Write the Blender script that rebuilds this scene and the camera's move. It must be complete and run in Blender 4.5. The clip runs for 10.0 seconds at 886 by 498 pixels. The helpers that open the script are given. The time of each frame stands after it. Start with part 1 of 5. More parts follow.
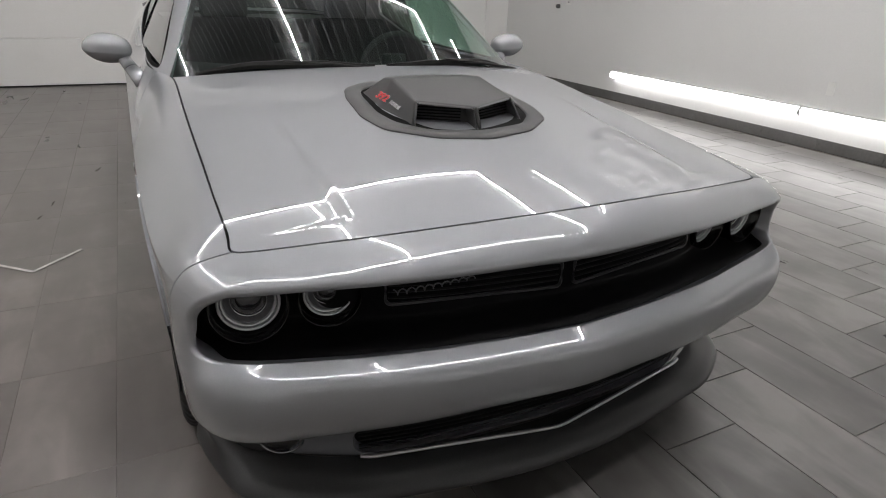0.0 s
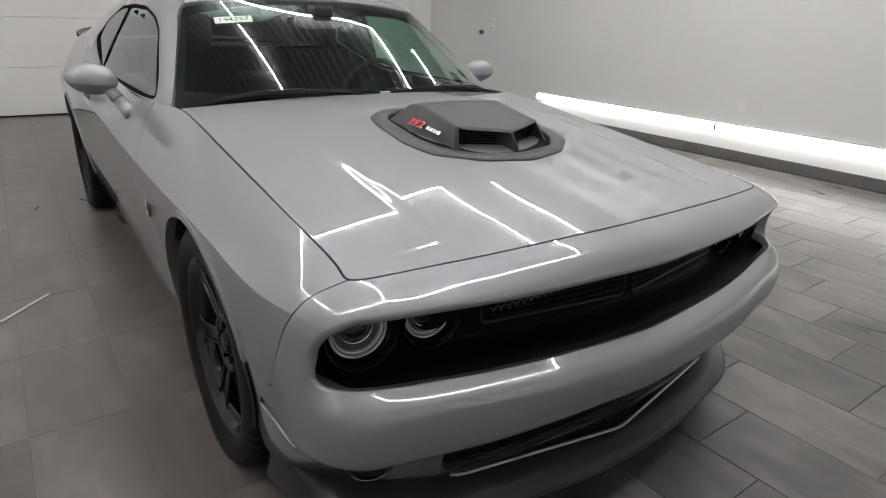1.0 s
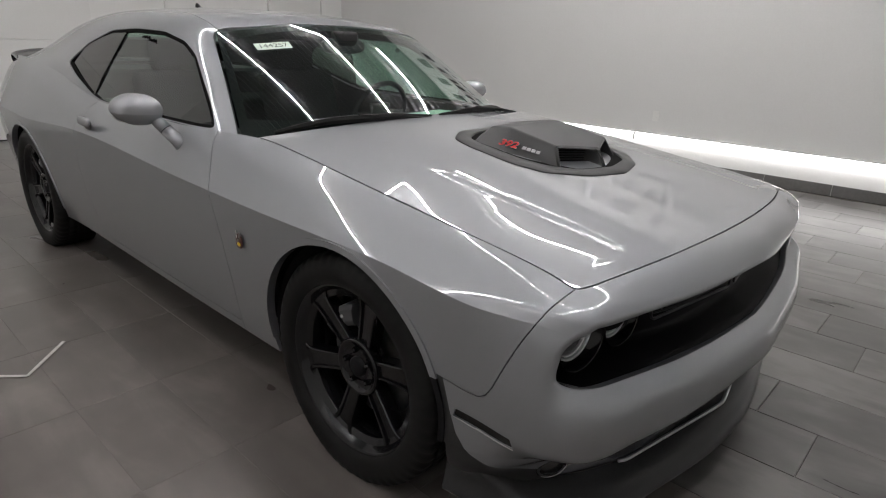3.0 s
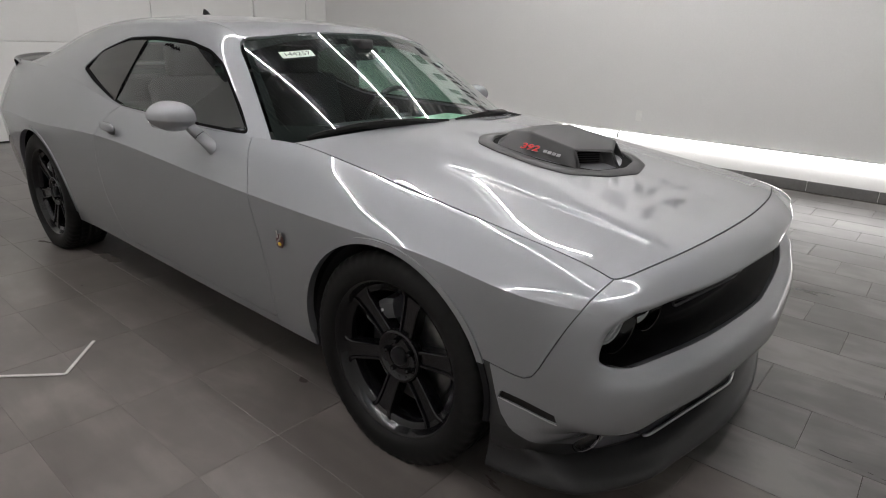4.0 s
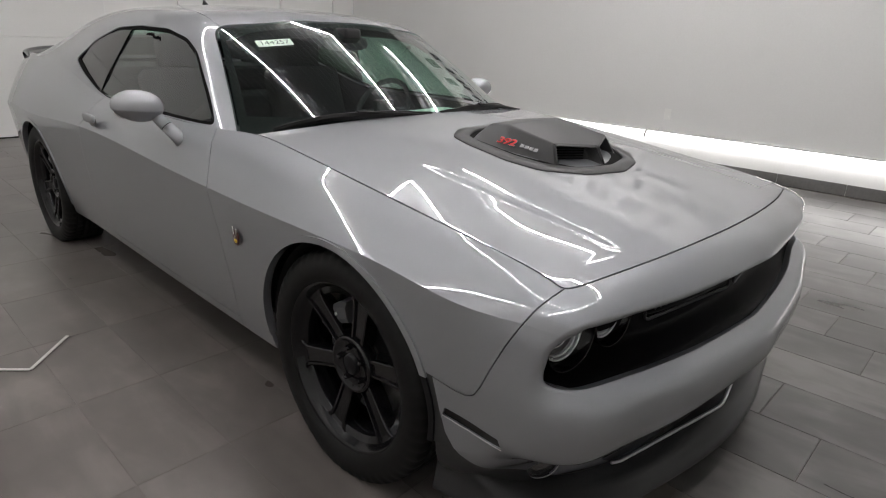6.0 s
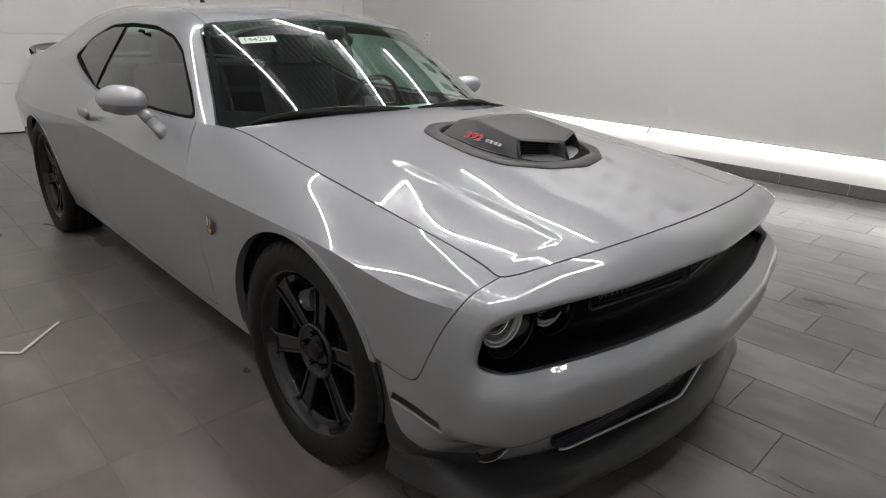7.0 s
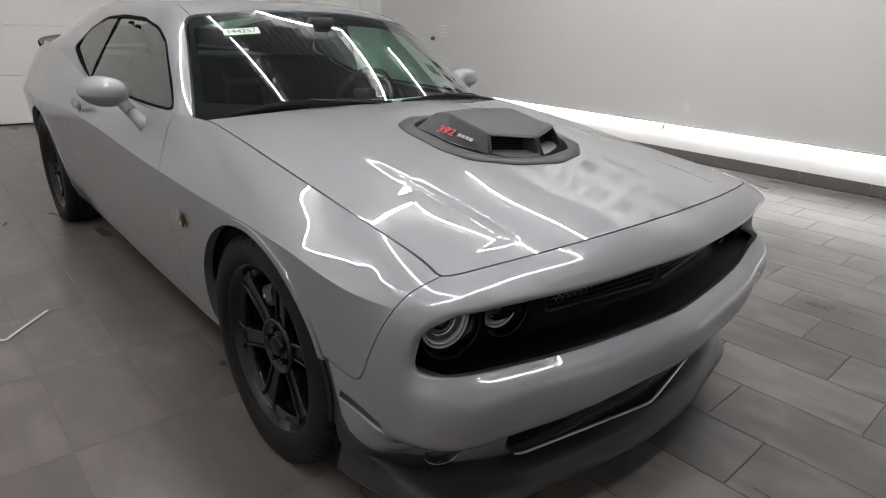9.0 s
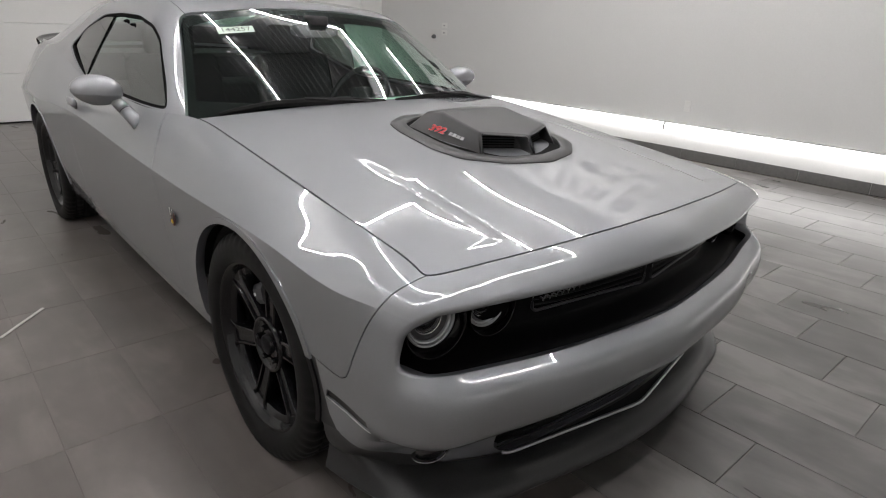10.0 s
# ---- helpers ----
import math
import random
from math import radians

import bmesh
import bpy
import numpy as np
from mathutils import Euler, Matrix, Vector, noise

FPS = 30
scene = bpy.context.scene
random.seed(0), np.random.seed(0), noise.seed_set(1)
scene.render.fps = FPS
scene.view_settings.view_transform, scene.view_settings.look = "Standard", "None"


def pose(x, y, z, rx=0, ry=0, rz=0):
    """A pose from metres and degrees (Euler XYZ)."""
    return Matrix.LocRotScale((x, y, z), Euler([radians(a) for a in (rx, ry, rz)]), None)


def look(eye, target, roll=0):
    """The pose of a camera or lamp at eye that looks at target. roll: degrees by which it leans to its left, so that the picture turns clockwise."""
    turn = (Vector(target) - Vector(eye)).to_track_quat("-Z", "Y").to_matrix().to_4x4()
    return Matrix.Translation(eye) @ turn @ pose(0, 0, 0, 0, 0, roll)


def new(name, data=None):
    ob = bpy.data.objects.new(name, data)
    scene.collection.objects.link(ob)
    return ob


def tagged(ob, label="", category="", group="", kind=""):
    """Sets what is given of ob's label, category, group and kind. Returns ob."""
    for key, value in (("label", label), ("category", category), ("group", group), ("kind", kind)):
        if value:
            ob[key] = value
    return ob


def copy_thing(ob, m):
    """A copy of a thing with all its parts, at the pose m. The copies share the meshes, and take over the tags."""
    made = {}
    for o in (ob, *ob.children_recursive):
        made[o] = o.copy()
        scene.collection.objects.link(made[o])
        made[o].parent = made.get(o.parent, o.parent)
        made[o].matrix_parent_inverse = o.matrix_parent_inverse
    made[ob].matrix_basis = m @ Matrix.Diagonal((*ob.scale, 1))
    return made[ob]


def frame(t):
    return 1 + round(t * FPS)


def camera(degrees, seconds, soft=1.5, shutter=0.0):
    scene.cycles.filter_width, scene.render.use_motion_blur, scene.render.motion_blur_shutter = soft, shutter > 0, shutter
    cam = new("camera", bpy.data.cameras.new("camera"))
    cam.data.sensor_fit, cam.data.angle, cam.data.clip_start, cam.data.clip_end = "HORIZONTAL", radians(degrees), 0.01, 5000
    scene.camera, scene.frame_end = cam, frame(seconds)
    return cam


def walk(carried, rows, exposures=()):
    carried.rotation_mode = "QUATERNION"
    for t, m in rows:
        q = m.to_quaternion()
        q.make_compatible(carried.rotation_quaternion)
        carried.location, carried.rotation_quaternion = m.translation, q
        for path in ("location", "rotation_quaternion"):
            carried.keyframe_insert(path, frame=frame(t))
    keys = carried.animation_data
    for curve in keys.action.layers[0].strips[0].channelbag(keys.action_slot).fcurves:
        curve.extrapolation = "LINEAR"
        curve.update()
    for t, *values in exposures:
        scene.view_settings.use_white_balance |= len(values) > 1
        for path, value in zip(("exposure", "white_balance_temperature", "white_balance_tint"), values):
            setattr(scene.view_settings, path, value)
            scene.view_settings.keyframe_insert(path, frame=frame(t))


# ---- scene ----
cam = camera(73.0, 10.0, 1.05)
PATH = [
    (0, (-0.922, -1.789, 1.263), (-0.084, -0.155, 0.468), 2.1),
    (0.5, (-1.109, -1.687, 1.251), (-0.131, -0.115, 0.494), 2.1),
    (1, (-1.288, -1.629, 1.265), (-0.189, -0.12, 0.547), 2.1),
    (1.5, (-1.505, -1.573, 1.281), (-0.287, -0.136, 0.609), 2.2),
    (2, (-1.642, -1.469, 1.267), (-0.353, -0.09, 0.606), 2.2),
    (2.5, (-1.768, -1.316, 1.261), (-0.423, 0.009, 0.602), 2.1),
    (3.8, (-2.083, -1.209, 1.319), (-0.634, -0.001, 0.656), 2.1),
    (4, (-2.116, -1.194, 1.317), (-0.665, 0.012, 0.654), 2.1),
    (4.5, (-2.117, -1.18, 1.312), (-0.67, 0.027, 0.644), 2.0),
    (5, (-2.035, -1.183, 1.308), (-0.591, 0.027, 0.638), 2.1),
    (5.5, (-1.921, -1.209, 1.279), (-0.516, 0.047, 0.611), 2.1),
    (7, (-1.765, -1.434, 1.283), (-0.439, -0.098, 0.606), 2.1),
    (7.5, (-1.719, -1.475, 1.289), (-0.41, -0.125, 0.607), 2.2),
    (8, (-1.655, -1.505, 1.285), (-0.37, -0.136, 0.596), 2.1),
    (8.5, (-1.619, -1.525, 1.288), (-0.349, -0.145, 0.595), 2.2),
    (9, (-1.603, -1.532, 1.284), (-0.343, -0.145, 0.586), 2.2),
    (9.5, (-1.586, -1.549, 1.282), (-0.329, -0.158, 0.585), 2.2),
    (10, (-1.572, -1.556, 1.287), (-0.321, -0.164, 0.583), 2.2),
]
walk(cam, [(t, look(eye, target, roll)) for t, eye, target, roll in PATH],
     ((0, -0.06), (1.0, -0.08), (1.5, -0.29), (2.0, -0.42), (2.5, -0.40), (4.0, -0.18), (5.5, -0.19), (7.0, -0.14), (10.0, -0.08)))

# ---- light ----
ROOM_X0, ROOM_X1, ROOM_Y0, ROOM_Y1, ROOM_H = -3.8, 4.72, -5.6, 7.2, 4.3
scene.view_settings.exposure = 0.0
world = bpy.data.worlds.new("world")
scene.world = world
world.use_nodes = True
world.node_tree.nodes["Background"].inputs[0].default_value = (0.5, 0.52, 0.55, 1)
world.node_tree.nodes["Background"].inputs[1].default_value = 0.02


# ---- materials ----
def material(name, color, rough=0.5, metal=0.0, coat=0.0, coat_rough=0.03, spec=0.5):
    m = bpy.data.materials.new(name)
    m.use_nodes = True
    b = m.node_tree.nodes["Principled BSDF"]
    b.inputs["Base Color"].default_value = (*color, 1)
    b.inputs["Roughness"].default_value = rough
    b.inputs["Metallic"].default_value = metal
    b.inputs["Coat Weight"].default_value = coat
    b.inputs["Coat Roughness"].default_value = coat_rough
    b.inputs["Specular IOR Level"].default_value = spec
    return m


def grain(m, scale, low, high, bump=0.0, detail=4.0, target="Base Color", scale2=None, dist=0.002):
    """Colour (or roughness) variation by object-space noise at two scales, with a little relief."""
    t = m.node_tree
    b = t.nodes["Principled BSDF"]
    co = t.nodes.new("ShaderNodeTexCoord")
    n = t.nodes.new("ShaderNodeTexNoise")
    n.inputs["Scale"].default_value, n.inputs["Detail"].default_value = scale, detail
    t.links.new(co.outputs["Object"], n.inputs["Vector"])
    fac = n.outputs["Fac"]
    if scale2:
        n2 = t.nodes.new("ShaderNodeTexNoise")
        n2.inputs["Scale"].default_value, n2.inputs["Detail"].default_value = scale2, 3.0
        t.links.new(co.outputs["Object"], n2.inputs["Vector"])
        mx = t.nodes.new("ShaderNodeMath")
        mx.operation = "MULTIPLY_ADD"
        mx.inputs[1].default_value = 0.5
        hf = t.nodes.new("ShaderNodeMath")
        hf.operation = "MULTIPLY"
        hf.inputs[1].default_value = 0.5
        t.links.new(n2.outputs["Fac"], hf.inputs[0])
        t.links.new(fac, mx.inputs[0])
        t.links.new(hf.outputs[0], mx.inputs[2])
        fac = mx.outputs[0]
    r = t.nodes.new("ShaderNodeValToRGB")
    r.color_ramp.elements[0].position, r.color_ramp.elements[1].position = 0.3, 0.7
    if target == "Base Color":
        r.color_ramp.elements[0].color, r.color_ramp.elements[1].color = (*low, 1), (*high, 1)
    else:
        r.color_ramp.elements[0].color, r.color_ramp.elements[1].color = (low, low, low, 1), (high, high, high, 1)
    t.links.new(fac, r.inputs[0])
    t.links.new(r.outputs[0], b.inputs[target])
    if bump:
        bp = t.nodes.new("ShaderNodeBump")
        bp.inputs["Strength"].default_value, bp.inputs["Distance"].default_value = bump, dist
        t.links.new(fac, bp.inputs["Height"])
        t.links.new(bp.outputs[0], b.inputs["Normal"])
    return m


def glow(name, color, strength):
    m = bpy.data.materials.new(name)
    m.use_nodes = True
    t = m.node_tree
    t.nodes.clear()
    e, o = t.nodes.new("ShaderNodeEmission"), t.nodes.new("ShaderNodeOutputMaterial")
    e.inputs[0].default_value, e.inputs[1].default_value = (*color, 1), strength
    t.links.new(e.outputs[0], o.inputs[0])
    return m


def glass(name, tint, gloss=1.0, f0=0.045):
    """Thin pane: tinted see-through with a mirror share that grows towards grazing."""
    m = bpy.data.materials.new(name)
    m.use_nodes = True
    t = m.node_tree
    t.nodes.clear()
    o, mix = t.nodes.new("ShaderNodeOutputMaterial"), t.nodes.new("ShaderNodeMixShader")
    tr, gl, lw = t.nodes.new("ShaderNodeBsdfTransparent"), t.nodes.new("ShaderNodeBsdfGlossy"), t.nodes.new("ShaderNodeLayerWeight")
    tr.inputs[0].default_value = (*tint, 1)
    gl.inputs["Roughness"].default_value = 0.005
    gl.inputs[0].default_value = (gloss, gloss, gloss, 1)
    lw.inputs[0].default_value = 0.5
    pw, ma = t.nodes.new("ShaderNodeMath"), t.nodes.new("ShaderNodeMath")
    pw.operation, ma.operation = "POWER", "MULTIPLY_ADD"
    pw.inputs[1].default_value = 4.5
    ma.inputs[1].default_value, ma.inputs[2].default_value = 1 - 2 * f0, 2 * f0
    t.links.new(lw.outputs["Facing"], pw.inputs[0])
    t.links.new(pw.outputs[0], ma.inputs[0])
    t.links.new(ma.outputs[0], mix.inputs[0])
    t.links.new(tr.outputs[0], mix.inputs[1])
    t.links.new(gl.outputs[0], mix.inputs[2])
    t.links.new(mix.outputs[0], o.inputs[0])
    return m


PAINT = material("silver_paint", (0.30, 0.30, 0.31), 0.56, 0.78, 1.0, 0.003)
PAINT.node_tree.nodes["Principled BSDF"].inputs["Coat IOR"].default_value = 1.75
grain(PAINT, 900, (0.265, 0.271, 0.289), (0.335, 0.342, 0.366), 0.02, 1.0, dist=0.0004)
MATTE_BLACK = grain(material("matte_black", (0.007, 0.007, 0.008), 0.42, spec=0.16), 300, (0.005, 0.005, 0.006), (0.010, 0.010, 0.011), 0.05)
PLASTIC = grain(material("black_plastic", (0.009, 0.009, 0.009), 0.5, spec=0.2), 400, (0.009, 0.009, 0.009), (0.016, 0.016, 0.016), 0.1)
DARK = material("dark_cavity", (0.006, 0.006, 0.006), 0.9, spec=0.1)
SCOOPM = grain(material("scoop_black", (0.028, 0.028, 0.029), 0.5), 350, (0.024, 0.024, 0.025), (0.034, 0.034, 0.035), 0.06)
WALL = grain(material("white_wall_paint", (0.78, 0.78, 0.76), 0.55), 1.2, (0.76, 0.76, 0.745), (0.80, 0.80, 0.785), 0.04, 5, scale2=60)
CEILING = grain(material("dark_metal_ceiling", (0.25, 0.256, 0.262), 0.45, 0.1), 2, (0.23, 0.236, 0.242), (0.27, 0.277, 0.283))
# same sheet as the ceiling, with the tubes' light on the ribs put into the colour
CEILING_RIB = grain(material("lit_ceiling_rib", (0.5, 0.51, 0.51), 0.4, 0.1), 3, (0.42, 0.43, 0.43), (0.50, 0.51, 0.51))
TUBE = glow("led_tube", (1.0, 0.967, 0.957), 132.0)
WALL_TUBE = glow("wall_led_tube", (1.0, 0.967, 0.957), 8.0)
STEEL0 = material("dull_steel", (0.12, 0.12, 0.12), 0.4, 0.7)
GLASS = glass("tinted_glass", (0.66, 0.85, 0.76), 1.0, 0.061)
SIDE_GLASS = glass("side_glass", (0.42, 0.62, 0.52), 1.0, 0.065)
RUBBER = grain(material("tyre_rubber", (0.0065, 0.0065, 0.0065), 0.55, spec=0.2), 40, (0.0052, 0.0052, 0.0052), (0.0092, 0.0090, 0.0088), 0.1, 6, scale2=400)
GLOSS_BLACK = material("gloss_black", (0.0045, 0.0045, 0.0055), 0.20, 0.0, 0.35, 0.05, 0.22)
SEAL = material("black_rubber_seal", (0.005, 0.005, 0.005), 0.8, spec=0.06)
DARK_GLASS = glass("dark_glass", (0.24, 0.225, 0.205), 0.9)
CHROME = material("chrome", (0.75, 0.75, 0.76), 0.08, 1.0)


# ---- mesh tools ----
def link(name, bm, mat, parent=None, label="", smooth=True):
    me = bpy.data.meshes.new(name)
    bm.normal_update()
    bm.to_mesh(me)
    bm.free()
    if smooth:
        me.polygons.foreach_set("use_smooth", [True] * len(me.polygons))
    me.materials.append(mat)
    ob = new(name, me)
    if parent:
        ob.parent = parent
    return tagged(ob, label)


def part(name, bm, mat, parent, label="", smooth=False):
    return link(name, bm, mat, parent, label, smooth)


def empty(name, m=None):
    ob = new(name)
    if m is not None:
        ob.matrix_basis = m
    return ob


def box(size, at=(0, 0, 0), bevel=0.0, bm=None, seg=2, rot=None):
    out = bm or bmesh.new()
    tmp = bmesh.new()
    bmesh.ops.create_cube(tmp, size=1)
    bmesh.ops.scale(tmp, vec=size, verts=tmp.verts)
    if bevel:
        bmesh.ops.bevel(tmp, geom=tmp.edges[:], offset=bevel, segments=seg, affect="EDGES", profile=0.6)
    if rot is not None:
        bmesh.ops.transform(tmp, matrix=rot, verts=tmp.verts)
    bmesh.ops.translate(tmp, vec=at, verts=tmp.verts)
    return merge(out, tmp)


def merge(out, tmp):
    me = bpy.data.meshes.new("tmp")
    tmp.to_mesh(me)
    tmp.free()
    out.from_mesh(me)
    bpy.data.meshes.remove(me)
    return out


def lathe(profile, n=64, axis="X", bm=None, wave=None):
    """Turn a profile of (radius, along) round an axis."""
    out = bm or bmesh.new()
    rings = []
    for i in range(n):
        a = 2 * math.pi * i / n
        ring = []
        for j, (r, h) in enumerate(profile):
            rr = r + (wave(i, j) if wave else 0)
            c, s = rr * math.cos(a), rr * math.sin(a)
            ring.append(out.verts.new({"X": (h, c, s), "Y": (c, h, s), "Z": (c, s, h)}[axis]))
        rings.append(ring)
    for i in range(n):
        p, q = rings[i], rings[(i + 1) % n]
        for j in range(len(profile) - 1):
            out.faces.new((p[j], p[j + 1], q[j + 1], q[j]))
    return out


def sweep(points, radius, n=8, bm=None, closed=False, flat=1.0):
    """A round or flattened rod along points; radius a number or a list."""
    out = bm or bmesh.new()
    pts = [Vector(p) for p in points]
    rings = []
    for i, p in enumerate(pts):
        a, b = pts[max(0, i - 1)], pts[min(len(pts) - 1, i + 1)]
        if closed:
            a, b = pts[i - 1], pts[(i + 1) % len(pts)]
        d = (b - a).normalized()
        side = d.cross(Vector((0, 0, 1)))
        side = side.normalized() if side.length > 1e-4 else Vector((1, 0, 0))
        up = side.cross(d)
        r = radius[i] if isinstance(radius, (list, tuple)) else radius
        rings.append([out.verts.new(p + side * r * math.cos(2 * math.pi * k / n) + up * r * flat * math.sin(2 * math.pi * k / n)) for k in range(n)])
    last = len(pts) if closed else len(pts) - 1
    for i in range(last):
        p, q = rings[i], rings[(i + 1) % len(pts)]
        for k in range(n):
            out.faces.new((p[k], p[(k + 1) % n], q[(k + 1) % n], q[k]))
    if not closed:
        out.faces.new(rings[0][::-1])
        out.faces.new(rings[-1])
    return out


def spline_rows(knots, q):
    """Rows of natural cubic spline weights: value at q is row @ knot values."""
    k, q = np.asarray(knots, float), np.asarray(q, float)
    n, h = len(k), np.diff(knots)
    a, r = np.eye(n), np.zeros((n, n))
    for i in range(1, n - 1):
        a[i, i - 1:i + 2] = h[i - 1], 2 * (h[i - 1] + h[i]), h[i]
        r[i, i - 1], r[i, i], r[i, i + 1] = 6 / h[i - 1], -6 / h[i - 1] - 6 / h[i], 6 / h[i]
    m = np.linalg.solve(a, r)
    j = np.clip(np.searchsorted(k, q) - 1, 0, n - 2)
    hj, t0, t1 = h[j], (k[j + 1] - q), (q - k[j])
    e = np.eye(n)
    return (m[j] * (t0 ** 3 / (6 * hj))[:, None] + m[j + 1] * (t1 ** 3 / (6 * hj))[:, None]
            + (e[j] - m[j] * (hj ** 2 / 6)[:, None]) * (t0 / hj)[:, None] + (e[j + 1] - m[j + 1] * (hj ** 2 / 6)[:, None]) * (t1 / hj)[:, None])


def curve(knots, values, q):
    return spline_rows(knots, np.atleast_1d(q)) @ np.asarray(values, float)


class Sheet:
    """A smooth surface through a net of control points: table[u][v]."""

    def __init__(self, table, u, v, crease=None):
        self.t, self.u, self.v, self.crease = np.asarray(table, float), np.asarray(u, float), np.asarray(v, float), crease

    def across(self, v):
        """Spline weights across the sheet, broken at the crease row so that the edge stays sharp."""
        v = np.asarray(v, float)
        if self.crease is None:
            return spline_rows(self.v, v)
        c, out = self.crease, np.zeros((len(v), len(self.v)))
        up = v <= self.v[c]
        out[np.ix_(up, range(c + 1))] = spline_rows(self.v[:c + 1], v[up])
        out[np.ix_(~up, range(c, len(self.v)))] = spline_rows(self.v[c:], v[~up])
        return out

    def at(self, u, v):
        return np.einsum("ni,nj,ijk->nk", spline_rows(self.u, u), self.across(v), self.t)


class Field:
    """A surface by a function of two coordinates."""

    def __init__(self, f):
        self.f = f

    def at(self, u, v):
        return self.f(np.asarray(u, float), np.asarray(v, float))


def normals_of(sheet, uv, e=1e-3):
    a, b = sheet.at(uv[:, 0] + e, uv[:, 1]) - sheet.at(uv[:, 0] - e, uv[:, 1]), sheet.at(uv[:, 0], uv[:, 1] + e) - sheet.at(uv[:, 0], uv[:, 1] - e)
    n = np.cross(a, b)
    return n / np.maximum(np.linalg.norm(n, axis=1, keepdims=True), 1e-12)


def patch(sheet, us, vs, cuts=()):
    """Triangulate a sheet over a grid and trim it where any cut function of the place is negative."""
    uv = np.array([(a, b) for a in us for b in vs])
    nv = len(vs)
    i = np.arange(len(us) - 1)[:, None] * nv + np.arange(nv - 1)[None]
    i = i.ravel()
    tris = np.vstack([np.c_[i, i + nv, i + nv + 1], np.c_[i, i + nv + 1, i + 1]])
    for f in cuts:
        val = f(sheet.at(uv[:, 0], uv[:, 1]))
        ins = val >= 0
        cnt = ins[tris].sum(1)
        keep, mixed = tris[cnt == 3], tris[(cnt > 0) & (cnt < 3)]
        if len(mixed) == 0:
            tris = keep
            continue
        ed = np.vstack([mixed[:, [0, 1]], mixed[:, [1, 2]], mixed[:, [2, 0]]])
        ed = np.unique(np.sort(ed[ins[ed[:, 0]] != ins[ed[:, 1]]], axis=1), axis=0)
        a, b = uv[ed[:, 0]].copy(), uv[ed[:, 1]].copy()
        flip = ~ins[ed[:, 0]]
        a[flip], b[flip] = b[flip].copy(), a[flip].copy()
        for _ in range(14):
            m = (a + b) / 2
            g = f(sheet.at(m[:, 0], m[:, 1])) >= 0
            a[g], b[~g] = m[g], m[~g]
        index = {(int(p), int(q)): len(uv) + k for k, (p, q) in enumerate(ed)}
        uv = np.vstack([uv, a])
        extra = []
        for tri in mixed:
            poly = []
            for k in range(3):
                p, q = int(tri[k]), int(tri[(k + 1) % 3])
                if ins[p]:
                    poly.append(p)
                if ins[p] != ins[q]:
                    poly.append(index[(min(p, q), max(p, q))])
            extra += [(poly[0], poly[k], poly[k + 1]) for k in range(1, len(poly) - 1)]
        tris = np.vstack([keep, np.array(extra, int).reshape(-1, 3)])
    used, inv = np.unique(tris, return_inverse=True)
    return uv[used], inv.reshape(-1, 3)


